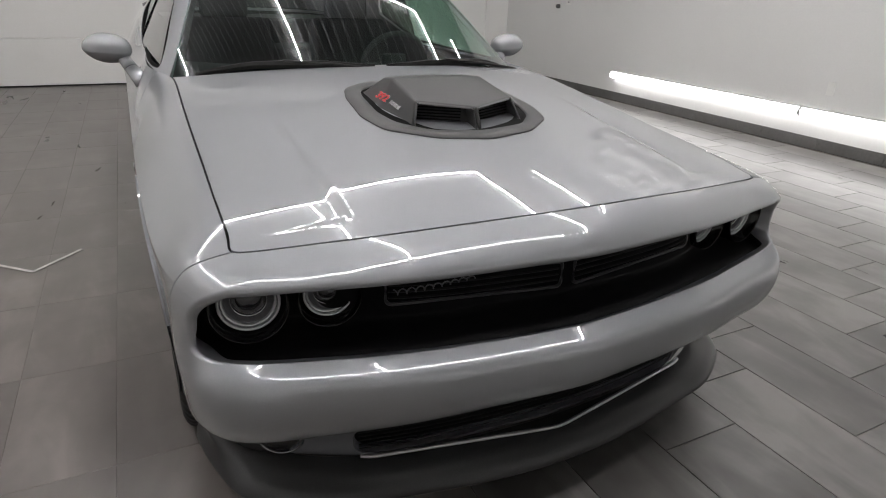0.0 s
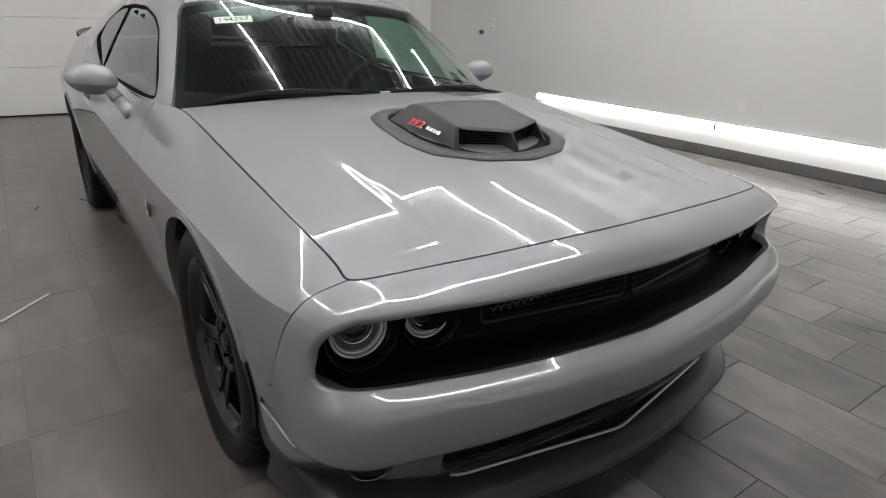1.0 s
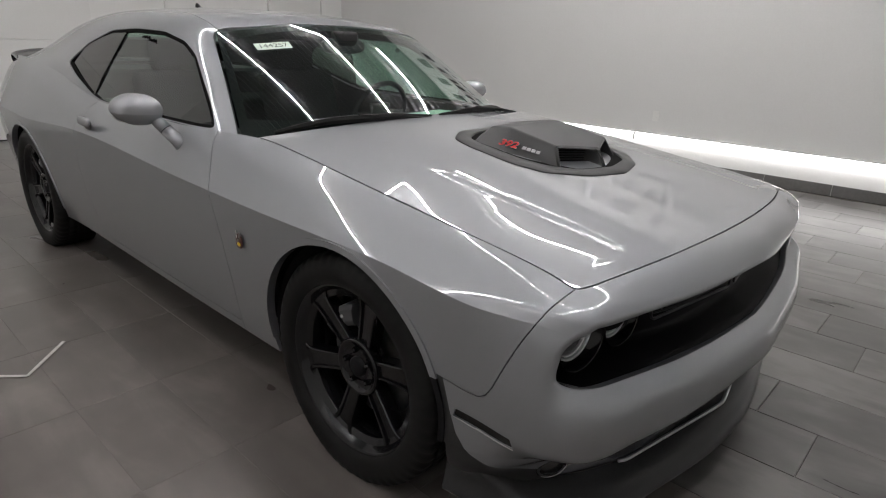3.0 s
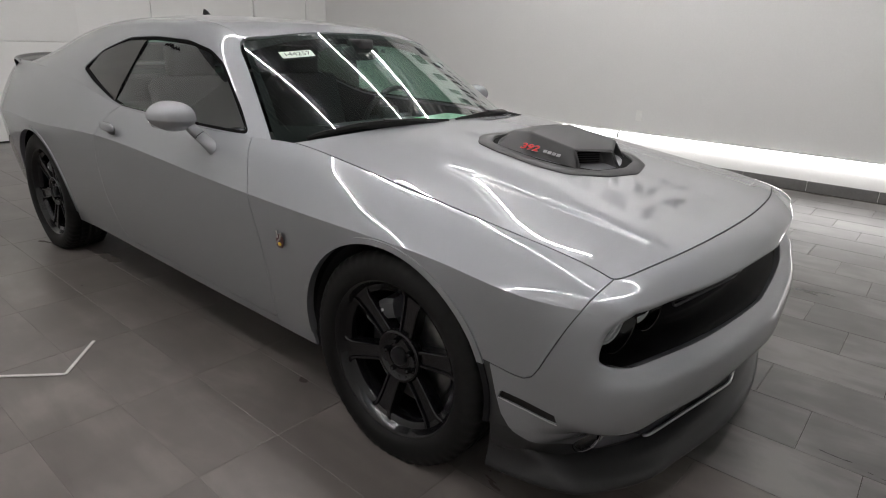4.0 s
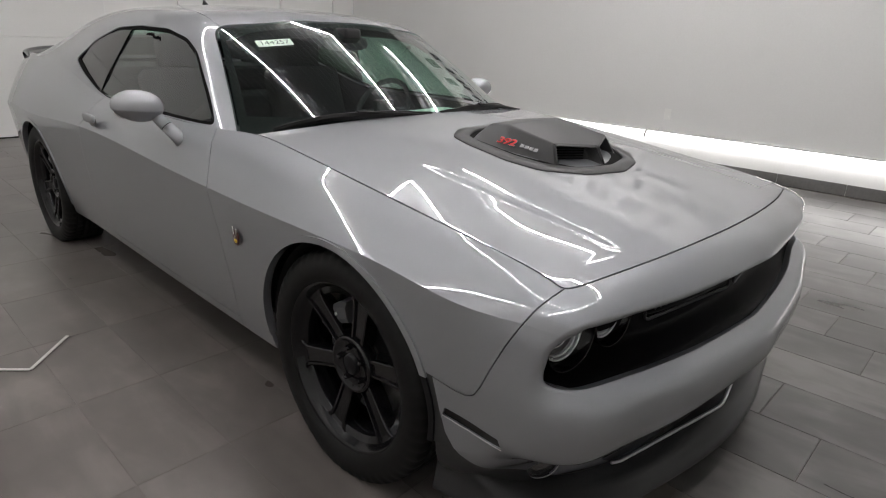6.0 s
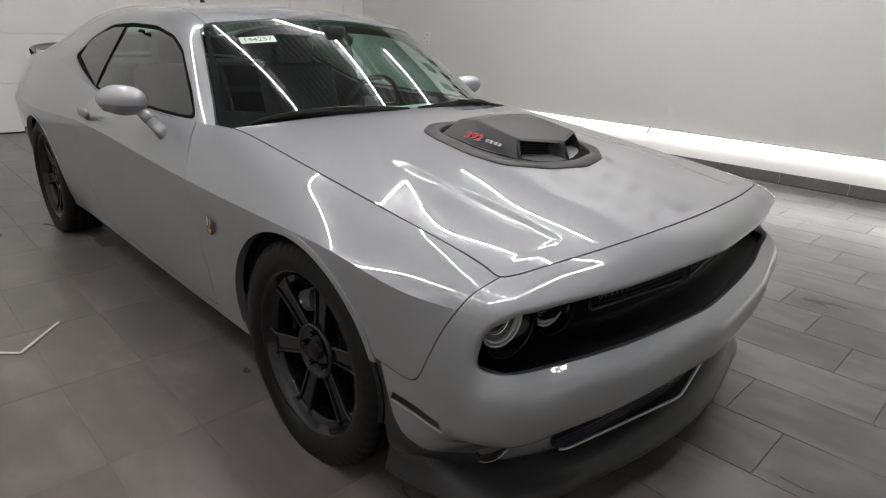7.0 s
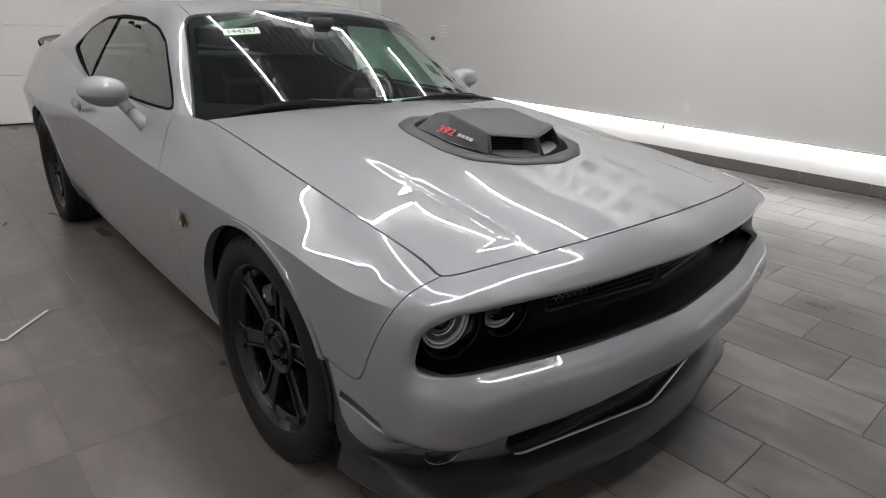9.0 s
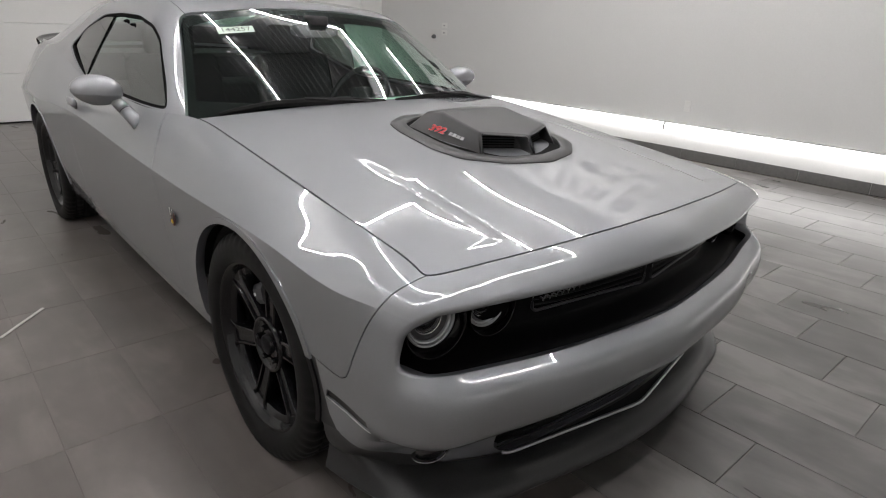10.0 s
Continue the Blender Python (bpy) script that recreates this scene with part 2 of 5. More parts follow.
def shell(name, sheet, us, vs, cuts, mat, parent, sides=(1,), depth=0.012, label="", flip=False, lift=0.0, roll=None):
    """A body panel: trimmed sheet with true normals and turned-in edges. sides: 1 as given, -1 mirrored in x."""
    uv, tris = patch(sheet, us, vs, cuts)
    p, n = sheet.at(uv[:, 0], uv[:, 1]), normals_of(sheet, uv)
    if flip:
        n, tris = -n, tris[:, ::-1]
    p = p + n * lift
    ed = np.sort(np.vstack([tris[:, [0, 1]], tris[:, [1, 2]], tris[:, [2, 0]]]), axis=1)
    uq, c = np.unique(ed, axis=0, return_counts=True)
    rim = {tuple(x) for x in uq[c == 1]}
    verts, faces, norms = [], [], []
    for s in sides:
        base = len(verts)
        q, w = p * (s, 1, 1), n * (s, 1, 1)
        verts += q.tolist()
        norms += w.tolist()
        faces += (tris[:, ::s] + base).tolist()
        if roll:
            hole, radius, back = roll
            onrim = np.abs(hole(p)) < 2e-4
            eps = 1e-3
            grad = np.stack([(hole(p + eps * np.eye(3)[k]) - hole(p - eps * np.eye(3)[k])) / (2 * eps) for k in range(3)], axis=1)
            into = -(grad - (grad * n).sum(1, keepdims=True) * n)
            into = into / np.maximum(np.linalg.norm(into, axis=1, keepdims=True), 1e-9)
            arcs = np.linspace(0, math.pi / 2, 9)
            steps = range(len(arcs) + 1)
            lanes = {}

            def lane(i):
                if i not in lanes:
                    lanes[i] = len(verts)
                    r, deep = radius(p[i]), back(p[i])
                    for a in arcs:
                        end = p[i] + into[i] * r * math.sin(a) - n[i] * r * (1 - math.cos(a))
                        verts.append((end * (s, 1, 1)).tolist())
                        norms.append(((n[i] * math.cos(a) + into[i] * math.sin(a)) * (s, 1, 1)).tolist())
                    verts.append(((end + np.array(deep)) * (s, 1, 1)).tolist())
                    norms.append((into[i] * (s, 1, 1)).tolist())
                return lanes[i]

        if depth:
            for t in tris:
                for k in range(3):
                    i, j = int(t[k]), int(t[(k + 1) % 3])
                    if (min(i, j), max(i, j)) in rim and not (abs(q[i][0]) < 1e-4 and abs(q[j][0]) < 1e-4 and len(sides) > 1):
                        if roll and onrim[i] and onrim[j]:
                            a0, b0 = lane(i), lane(j)
                            for k2 in range(len(steps) - 1):
                                f4 = [b0 + k2, a0 + k2, a0 + k2 + 1, b0 + k2 + 1]
                                faces.append(f4 if s > 0 else f4[::-1])
                            continue
                        b = len(verts)
                        four = [q[i], q[j], q[j] - w[j] * depth, q[i] - w[i] * depth]
                        side = np.cross(q[j] - q[i], w[i]) * s
                        ln = np.linalg.norm(side)
                        side = side / ln if ln > 1e-9 else w[i]
                        verts += [v.tolist() for v in four]
                        norms += [side.tolist()] * 4
                        faces.append([b + 1, b, b + 3, b + 2] if s > 0 else [b, b + 1, b + 2, b + 3])
    me = bpy.data.meshes.new(name)
    me.from_pydata(verts, [], faces)
    me.polygons.foreach_set("use_smooth", [True] * len(me.polygons))
    me.update()
    me.normals_split_custom_set_from_vertices(norms)
    me.materials.append(mat)
    ob = new(name, me)
    ob.parent = parent
    return tagged(ob, label)


def outline(points, n=0, r=0.03):
    """A closed outline with rounded corners."""
    out = []
    for i, p in enumerate(points):
        p0, p1, p2 = np.array(points[i - 1], float), np.array(p, float), np.array(points[(i + 1) % len(points)], float)
        a, b = p0 - p1, p2 - p1
        k = min(r, np.linalg.norm(a) * 0.45, np.linalg.norm(b) * 0.45)
        s, e = p1 + a / np.linalg.norm(a) * k, p1 + b / np.linalg.norm(b) * k
        for t in np.linspace(0, 1, n + 2):
            out.append((1 - t) ** 2 * s + 2 * t * (1 - t) * p1 + t * t * e)
    return np.array(out)


def inside(poly, a, b):
    """Distance to the outline in the plane, positive inside."""
    x, y = a[:, None], b[:, None]
    p, q = poly, np.roll(poly, -1, axis=0)
    dx, dy = q[:, 0] - p[:, 0], q[:, 1] - p[:, 1]
    t = np.clip(((x - p[:, 0]) * dx + (y - p[:, 1]) * dy) / (dx * dx + dy * dy + 1e-12), 0, 1)
    d = np.sqrt((x - p[:, 0] - t * dx) ** 2 + (y - p[:, 1] - t * dy) ** 2).min(1)
    cross = ((p[:, 1] > y) != (q[:, 1] > y)) & (x < dx * (y - p[:, 1]) / np.where(dy == 0, 1e-12, dy) + p[:, 0])
    return np.where(cross.sum(1) % 2 == 1, d, -d)


def smooth(a, b, x):
    t = np.clip((x - a) / (b - a), 0, 1)
    return t * t * (3 - 2 * t)


# ---- room ----
def wall(name, size, at, mat=None):
    return tagged(link(name, box(size, at), mat or WALL, smooth=False), "plain white painted showroom wall", "wall", kind="structure")


W, D = ROOM_X1 - ROOM_X0, ROOM_Y1 - ROOM_Y0
CXR, CYR = (ROOM_X0 + ROOM_X1) / 2, (ROOM_Y0 + ROOM_Y1) / 2
WALL_GREY = grain(material("pale_grey_wall_paint", (0.66, 0.66, 0.65), 0.5), 1.2, (0.64, 0.64, 0.63), (0.68, 0.68, 0.67), 0.04, 5, scale2=60)
wall("wall_east", (0.2, D + 0.4, ROOM_H), (ROOM_X1 + 0.1, CYR, ROOM_H / 2), WALL_GREY)
wall("wall_west", (0.2, D + 0.4, ROOM_H), (ROOM_X0 - 0.1, CYR, ROOM_H / 2))
wall("wall_north", (W, 0.2, ROOM_H), (CXR, ROOM_Y1 + 0.1, ROOM_H / 2))
wall("wall_south", (W, 0.2, ROOM_H), (CXR, ROOM_Y0 - 0.1, ROOM_H / 2))
GROUT = grain(material("dark_grout", (0.06, 0.055, 0.05), 0.9), 3, (0.035, 0.03, 0.027), (0.12, 0.105, 0.095))
floor = tagged(link("floor", box((W, D, 0.1), (CXR, CYR, -0.056)), GROUT, smooth=False), "grey stone-look tile floor with dark joints", "floor", kind="structure")

# ceiling of dark ribbed sheet, ribs along y; rib faces coloured paler for the light they catch
prof = []
x = ROOM_X0 - 0.1
while x < ROOM_X1 + 0.1:
    prof += [(x, 0.0), (x + 0.10, 0.0), (x + 0.107, -0.035), (x + 0.125, -0.035), (x + 0.132, 0.0)]
    x += 0.15
bm = bmesh.new()
va = [bm.verts.new((px, ROOM_Y0 - 0.1, ROOM_H + pz)) for px, pz in prof]
vb = [bm.verts.new((px, ROOM_Y1 + 0.1, ROOM_H + pz)) for px, pz in prof]
for i in range(len(prof) - 1):
    bm.faces.new((va[i], vb[i], vb[i + 1], va[i + 1])).material_index = 1 if prof[i][1] < 0 and prof[i + 1][1] < 0 else 0
box((W + 0.4, D + 0.4, 0.05), (CXR, CYR, ROOM_H + 0.08), bm=bm)
ceiling = link("ceiling", bm, CEILING, smooth=False)
ceiling.data.materials.append(CEILING_RIB)
tagged(ceiling, "dark ribbed sheet metal ceiling", "ceiling", kind="structure")


def tube_light(a, b, r=0.0112, mat=None):
    a, b = Vector(a), Vector(b)
    d = (b - a).normalized()
    ob = empty("tube_light")
    part("diffuser", sweep([a + d * 0.012, b - d * 0.012], r, 14), mat or TUBE, ob, "", True)
    for p, q in ((a, a + d * 0.012), (b - d * 0.012, b)):
        part("end_cap", sweep([p, q], r * 1.05, 14), CAPM, ob)
    return tagged(ob, "glowing white LED tube light", "tube light", "LED tubes")


PLATE = material("white_plate", (0.72, 0.72, 0.70), 0.4)
CAPM = material("grey_cap", (0.35, 0.35, 0.35), 0.5)
for y0, y1 in ((1.80, 4.45), (-0.87, 1.80), (-3.54, -0.87)):
    low_tube = tube_light((ROOM_X1 - 0.07, y0, 0.325), (ROOM_X1 - 0.07, y1, 0.325), 0.04, WALL_TUBE)
    # added flange that blocks the tube's light upwards, so the wall above stays dimmer
    part("shade", box((0.092, y1 - y0 - 0.01, 0.004), (ROOM_X1 - 0.046, (y0 + y1) / 2, 0.369), 0.001, seg=1), PLATE, low_tube, "white top shade, added to keep tube light off the wall above")
ZT = ROOM_H - 0.09
YN, YS = 3.36, -1.6
XA, XB, XC, XL = 0.08, 2.45, 3.45, -2.75
for x in (XA, XB):
    ym = (YN + YS) / 2
    tube_light((x, ym, ZT), (x, YN, ZT))
    tube_light((x, YS, ZT), (x, ym, ZT))
tube_light((XC, 0.65, ZT), (XC, 3.32, ZT))
for y0, y1 in ((0.9, YN), (-1.57, 0.87)):
    tube_light((XL, y0, ZT), (XL, y1, ZT))
for y in (YN, YS):
    tube_light((XL + 0.03, y, ZT), (XA - 0.03, y, ZT))
    tube_light((XA + 0.03, y, ZT), (XB - 0.03, y, ZT))

# dark tile baseboard along the walls, in lengths
BASEM = grain(material("dark_base_tile", (0.10, 0.097, 0.095), 0.4), 4, (0.08, 0.078, 0.076), (0.12, 0.117, 0.114), 0.05, 5, scale2=40)
base = tagged(empty("baseboard"), "dark grey tile baseboard along the walls", "baseboard", kind="structure")
y = ROOM_Y0
while y < ROOM_Y1 - 0.05:
    ln = min(0.6, ROOM_Y1 - y)
    part("base_tile", box((0.012, ln - 0.004, 0.105), (ROOM_X1 - 0.006, y + ln / 2, 0.0525), 0.0015, seg=1), BASEM, base)
    y += 0.6

# sectional overhead door and a door in the north wall
DOORW = grain(material("white_door_paint", (0.76, 0.76, 0.745), 0.45), 2, (0.74, 0.74, 0.725), (0.78, 0.78, 0.765), 0.03, 4, scale2=80)
gate = tagged(empty("door_1"), "white sectional overhead door, closed", "overhead door", kind="structure")
for k in range(5):
    part("door_section", box((4.4, 0.04, 0.548), (-1.30, ROOM_Y1 - 0.022, 0.015 + 0.552 * (k + 0.5)), 0.006, seg=2), DOORW, gate)
part("door_seal", box((4.4, 0.045, 0.010), (-1.30, ROOM_Y1 - 0.026, 0.008)), PLASTIC, gate)
side = tagged(empty("door_2"), "white flush door with a plain frame, closed", "door", kind="structure")
part("door_leaf", box((0.86, 0.035, 2.02), (3.85, ROOM_Y1 - 0.018, 1.02), 0.004, seg=1), DOORW, side)
for dx in (-0.47, 0.47):
    part("door_jamb", box((0.075, 0.05, 2.12), (3.85 + dx, ROOM_Y1 - 0.025, 1.06), 0.004, seg=1), DOORW, side)
part("door_head", box((0.865, 0.05, 0.075), (3.85, ROOM_Y1 - 0.025, 2.075), 0.004, seg=1), DOORW, side)
panel = tagged(link("wall_panel", box((0.58, 0.03, 1.1), (2.1, ROOM_Y1 - 0.015, 1.75), 0.004, seg=1), DOORW, smooth=False), "white flat panel fixed to the wall", "wall panel")

# outlets, switch and stub on the walls


def outlet(y, z):
    ob = tagged(empty("wall_outlet"), "white double wall outlet", "outlet")
    part("cover_plate", box((0.006, 0.072, 0.116), (ROOM_X1 - 0.003, y, z), 0.002, seg=1), PLATE, ob)
    for dz in (-0.024, 0.024):
        part("socket", box((0.004, 0.034, 0.030), (ROOM_X1 - 0.0075, y, z + dz), 0.0015, seg=1), PLATE, ob)


outlet(1.62, 0.555)
ob = tagged(empty("light_switch"), "white wall switch plates one above the other", "light switch")
for z in (1.16, 1.26):
    sw = part("cover_plate", box((0.006, 0.12, 0.07), (ROOM_X1 - 0.003, 5.60, z), 0.002, seg=1), PLATE, ob)
    part("toggle", box((0.008, 0.03, 0.02), (ROOM_X1 - 0.008, 5.60, z), 0.002, seg=1), CAPM, sw)
knob = lathe([(0.0, -0.05), (0.022, -0.048), (0.03, -0.03), (0.03, 0.0)], 20, "X")
bmesh.ops.translate(knob, vec=(ROOM_X1, 5.82, 1.10), verts=knob.verts)
tagged(link("hose_connector", knob, STEEL0, smooth=True), "small dark metal connector on the wall", "wall connector")

# high wall signs: rows of dark blocks in place of the lettering
TRIMM = grain(material("dark_trim_paint", (0.14, 0.14, 0.145), 0.5), 3, (0.12, 0.12, 0.125), (0.16, 0.16, 0.165))
SIGNM = material("dark_sign", (0.045, 0.045, 0.047), 0.5)


def plain_shape(k, w, h):
    """A plain solid block or a pair of uprights, as wide and high as one sign block."""
    bm = bmesh.new()
    kinds = ([(0.84 * w, 0)], [(0.34 * w, -0.30 * w), (0.34 * w, 0.30 * w)], [(0.46 * w, 0)])
    for sx, x in kinds[(k * 2 + k // 3) % 3]:
        box((sx, 0.02, h), (x, 0, 0), 0.004, bm=bm, seg=1)
    return bm


def sign(name, rows, place, label):
    ob = tagged(empty(name), label, "wall sign")
    for y0, y1, z, hgt, count in rows:
        step = (y1 - y0) / count
        for k in range(count):
            w = abs(step) * (0.74 if k % 3 else 0.62)
            part("sign_block", plain_shape(k, w, hgt), SIGNM, ob).matrix_basis = place(y0 + step * (k + 0.5), z)
    return ob


sign("wall_sign", [(3.80, 0.35, 3.62, 0.48, 6), (4.05, -0.15, 2.90, 0.36, 10), (3.75, 0.0, 2.36, 0.17, 17)], lambda a, z: pose(ROOM_X1 - 0.012, a, z, 0, 0, 90), "dark block lettering sign high on the white wall")
sign("wall_sign", [(-1.5, 2.4, 2.93, 0.34, 6), (-1.5, 2.9, 2.45, 0.28, 10)], lambda a, z: pose(ROOM_X0 + 0.012, a, z, 0, 0, 90), "dark block lettering sign high on the white wall")
tagged(link("trim", box((W, 0.03, 0.17), (CXR, ROOM_Y1 - 0.015, ROOM_H - 0.085), 0.004, seg=1), TRIMM, smooth=False), "dark grey trim band along the top of the wall", "trim", kind="structure")
sign("wall_sign", [(-1.5, 2.5, 3.84, 0.30, 11)], lambda a, z: pose(a, ROOM_Y1 - 0.055, z), "dark block lettering sign high on the white wall")

# white strip on the floor
STRIP = grain(material("pale_strip", (0.62, 0.60, 0.58), 0.5), 20, (0.52, 0.5, 0.48), (0.68, 0.66, 0.64))
strip = tagged(empty("floor_strip"), "thin pale edging strip lying on the floor tiles", "floor strip")
for a, b in (((-1.29, 1.478), (-1.475, 1.270)), ((-1.475, 1.270), (-2.6, 2.30))):
    a, b = Vector((*a, 0.004)), Vector((*b, 0.004))
    d = b - a
    bmx = box((d.length, 0.014, 0.004), (0, 0, 0), 0.0012, seg=1)
    part("strip_length", bmx, STRIP, strip).matrix_basis = Matrix.Translation((a + b) / 2) @ Matrix.Rotation(math.atan2(d.y, d.x), 4, "Z")


# ---- the car ----
CAR_X = -0.05
car = tagged(empty("car", pose(CAR_X, 0, 0)), "silver two-door muscle coupe with black shaker hood scoop", "car")


def hood_z(x, y):
    zc = curve([-0.9, -0.76, -0.62, -0.5, -0.36, 0.15, 0.6, 0.8], [0.760, 0.804, 0.8385, 0.8615, 0.8855, 0.958, 0.985, 0.99], y)
    drop = curve([-0.9, -0.655, -0.5, -0.36, -0.2, 0.15, 0.6, 0.8], [0.047, 0.046, 0.0455, 0.0510, 0.0560, 0.0565, 0.034, 0.028], y)
    u = np.abs(x) / 0.75
    return zc - drop * (u - 0.5916 * np.arctan(u / 0.5916)) / 0.3867 - 0.013 * (np.sqrt(x * x + 0.0036) - 0.06)


def skirt():
    """The lower body from hood seam to sill, from the nose's middle round to the tail's middle."""
    old_v = [0, 0.07, 0.14, 0.21, 0.28, 0.34, 0.40, 0.49, 0.60, 0.69]
    new_v = [0, 0.06, 0.105, 0.135, 0.175, 0.21, 0.275, 0.345, 0.40, 0.43, 0.465, 0.515, 0.57, 0.69]
    mix = spline_rows(old_v, np.array(new_v))
    net = []

    def st(rows):
        net.append(np.array(rows, float))

    # nose: hood seam, header, lip, grille recess, bumper shelf, bumper face, undercut
    for x, k in ((0.0, 0.0), (0.10, 0.006), (0.28, 0.022), (0.5, 0.053), (0.66, 0.090)):
        ya, m = -0.752 + 0.172 * x * x, 0.018 * (x / 0.66) ** 1.5
        za = float(hood_z(x, ya)[0])
        yc, zc = -0.827 + k, 0.772 - 0.03 * x
        st([(x, ya, za), (x, (ya + yc) / 2 - 0.002, (za + zc) / 2 + 0.003), (x, yc, zc), (x, -0.848 + k, 0.748 - 0.02 * x), (x, -0.860 + k, 0.716 - 0.01 * x),
            (x, -0.865 + k, 0.688 - 0.01 * x), (x, -0.838 + k, 0.622 + m / 2), (x, -0.818 + k, 0.561 + m), (x, -0.874 + k, 0.5275 + m), (x, -0.893 + k, 0.510 + m), (x, -0.900 + k, 0.483 + 0.8 * m),
            (x, -0.897 + k, 0.432 + m / 2), (x, -0.875 + k, 0.392), (x * 0.98, -0.800 + k, 0.362)])
    st([(0.712, -0.665, float(hood_z(0.712, -0.665)[0])), (0.7235, -0.6995, 0.7662), (0.732, -0.7245, 0.7505), (0.739, -0.743, 0.7318), (0.743, -0.7535, 0.7060), (0.7455, -0.7575, 0.6815), (0.750, -0.738, 0.630), (0.752, -0.722, 0.586),
        (0.758, -0.762, 0.555), (0.763, -0.780, 0.534), (0.766, -0.789, 0.499), (0.764, -0.786, 0.447), (0.750, -0.770, 0.400), (0.697, -0.702, 0.361)])
    st([(0.746, -0.652, float(hood_z(0.746, -0.652)[0])), (0.766, -0.684, 0.763), (0.780, -0.708, 0.7485), (0.791, -0.725, 0.729), (0.798, -0.734, 0.703), (0.806, -0.728, 0.682), (0.812, -0.708, 0.640), (0.812, -0.704, 0.608),
        (0.818, -0.733, 0.570), (0.823, -0.750, 0.548), (0.8255, -0.760, 0.508), (0.822, -0.758, 0.455), (0.806, -0.746, 0.406), (0.735, -0.69, 0.360)])

    def ten(rows):
        st(mix @ np.array(rows, float))

    ten([(0.752, -0.61, float(hood_z(0.752, -0.61)[0])), (0.806, -0.632, 0.769), (0.843, -0.646, 0.742), (0.862, -0.648, 0.69), (0.868, -0.65, 0.63), (0.872, -0.652, 0.58), (0.874, -0.656, 0.53), (0.871, -0.655, 0.46), (0.858, -0.648, 0.395), (0.815, -0.62, 0.350)])

    low_s = np.cumsum(np.diff(new_v)[4:])
    low_s = low_s / low_s[-1]

    def flank(y, a, cx, cz, sx, sz, full=0.012, belly=0.45, rise=0.28):
        """Seam a = (x, z), the crease (cx, cz), the sill (sx, sz): a rounded slope above the crease, an upright wall under it."""
        ax, az = a
        kx, kz = ax + (cx - ax) * belly, az - (az - cz) * rise
        rows = [(ax, y, az)]
        for t in (0.30, 0.56, 0.79, 1.0):
            rows.append(((1 - t) ** 2 * ax + 2 * t * (1 - t) * kx + t * t * cx, y, (1 - t) ** 2 * az + 2 * t * (1 - t) * kz + t * t * cz))
        for q in low_s:
            x = cx + full * 0.1 - (cx - sx) * (0.30 * q + 0.70 * q ** 2.6)
            rows.append((x, y, cz + (sz - cz) * q))
        st(rows)

    hz = lambda x, y: (x, float(hood_z(x, y)[0]))
    flank(-0.5, hz(0.752, -0.5), 0.884, 0.718, 0.864, 0.324, 0.010, 0.50, 0.12)
    flank(-0.25, hz(0.752, -0.25), 0.901, 0.742, 0.890, 0.30, 0.012, 0.43, 0.27)
    flank(0.05, hz(0.752, 0.05), 0.908, 0.755, 0.852, 0.25, 0.012, 0.52, 0.24)
    flank(0.45, hz(0.748, 0.45), 0.912, 0.760, 0.858, 0.248, 0.012, 0.50, 0.22)
    flank(0.62, hz(0.753, 0.62), 0.912, 0.764, 0.858, 0.248, 0.012, 0.47, 0.25)
    flank(0.85, (0.800, 0.942), 0.912, 0.770, 0.858, 0.248)
    flank(1.4, (0.812, 0.944), 0.911, 0.795, 0.855, 0.248)
    flank(1.95, (0.812, 0.956), 0.913, 0.812, 0.85, 0.248)
    flank(2.4, (0.795, 1.03), 0.920, 0.800, 0.85, 0.248)
    flank(2.95, (0.755, 1.082), 0.922, 0.785, 0.85, 0.24)
    flank(3.4, (0.725, 1.092), 0.908, 0.79, 0.83, 0.28)
    flank(3.75, (0.685, 1.085), 0.852, 0.79, 0.79, 0.31)
    ten([(x, y, z) for x, y, z in zip((0.61, 0.65, 0.695, 0.725, 0.735, 0.735, 0.735, 0.725, 0.71, 0.69), (3.90, 3.925, 3.94, 3.95, 3.96, 3.97, 3.98, 3.975, 3.95, 3.90), (1.07, 1.03, 0.945, 0.85, 0.75, 0.65, 0.56, 0.45, 0.38, 0.33))])
    for x in (0.4, 0.0):
        ten([(x, y + 0.05 * (0.6 - x), z) for y, z in zip((3.93, 3.965, 3.985, 3.99, 4.0, 4.02, 4.03, 4.02, 3.99, 3.93), (1.06, 1.02, 0.945, 0.85, 0.75, 0.65, 0.56, 0.45, 0.38, 0.33))])
    t = np.array(net, float)
    d = np.r_[0, np.cumsum(np.linalg.norm(np.diff(t[:, 9], axis=0), axis=1))]
    mir = np.array([-1, 1, 1])
    t = np.concatenate([t[2:0:-1] * mir, t, t[-2:-3:-1] * mir])
    u = np.r_[-d[2:0:-1], d, 2 * d[-1] - d[-2]]
    return Sheet(t, u, new_v, 4), d


SKIRT, US = skirt()
U_END, V_END = US[-1], 0.69


def u_at(y):
    """Where along the skirt the flank stands at y."""
    uu = np.linspace(US[6], US[-3], 400)
    return float(np.interp(y, SKIRT.at(uu, np.full(400, 0.30))[:, 1], uu))


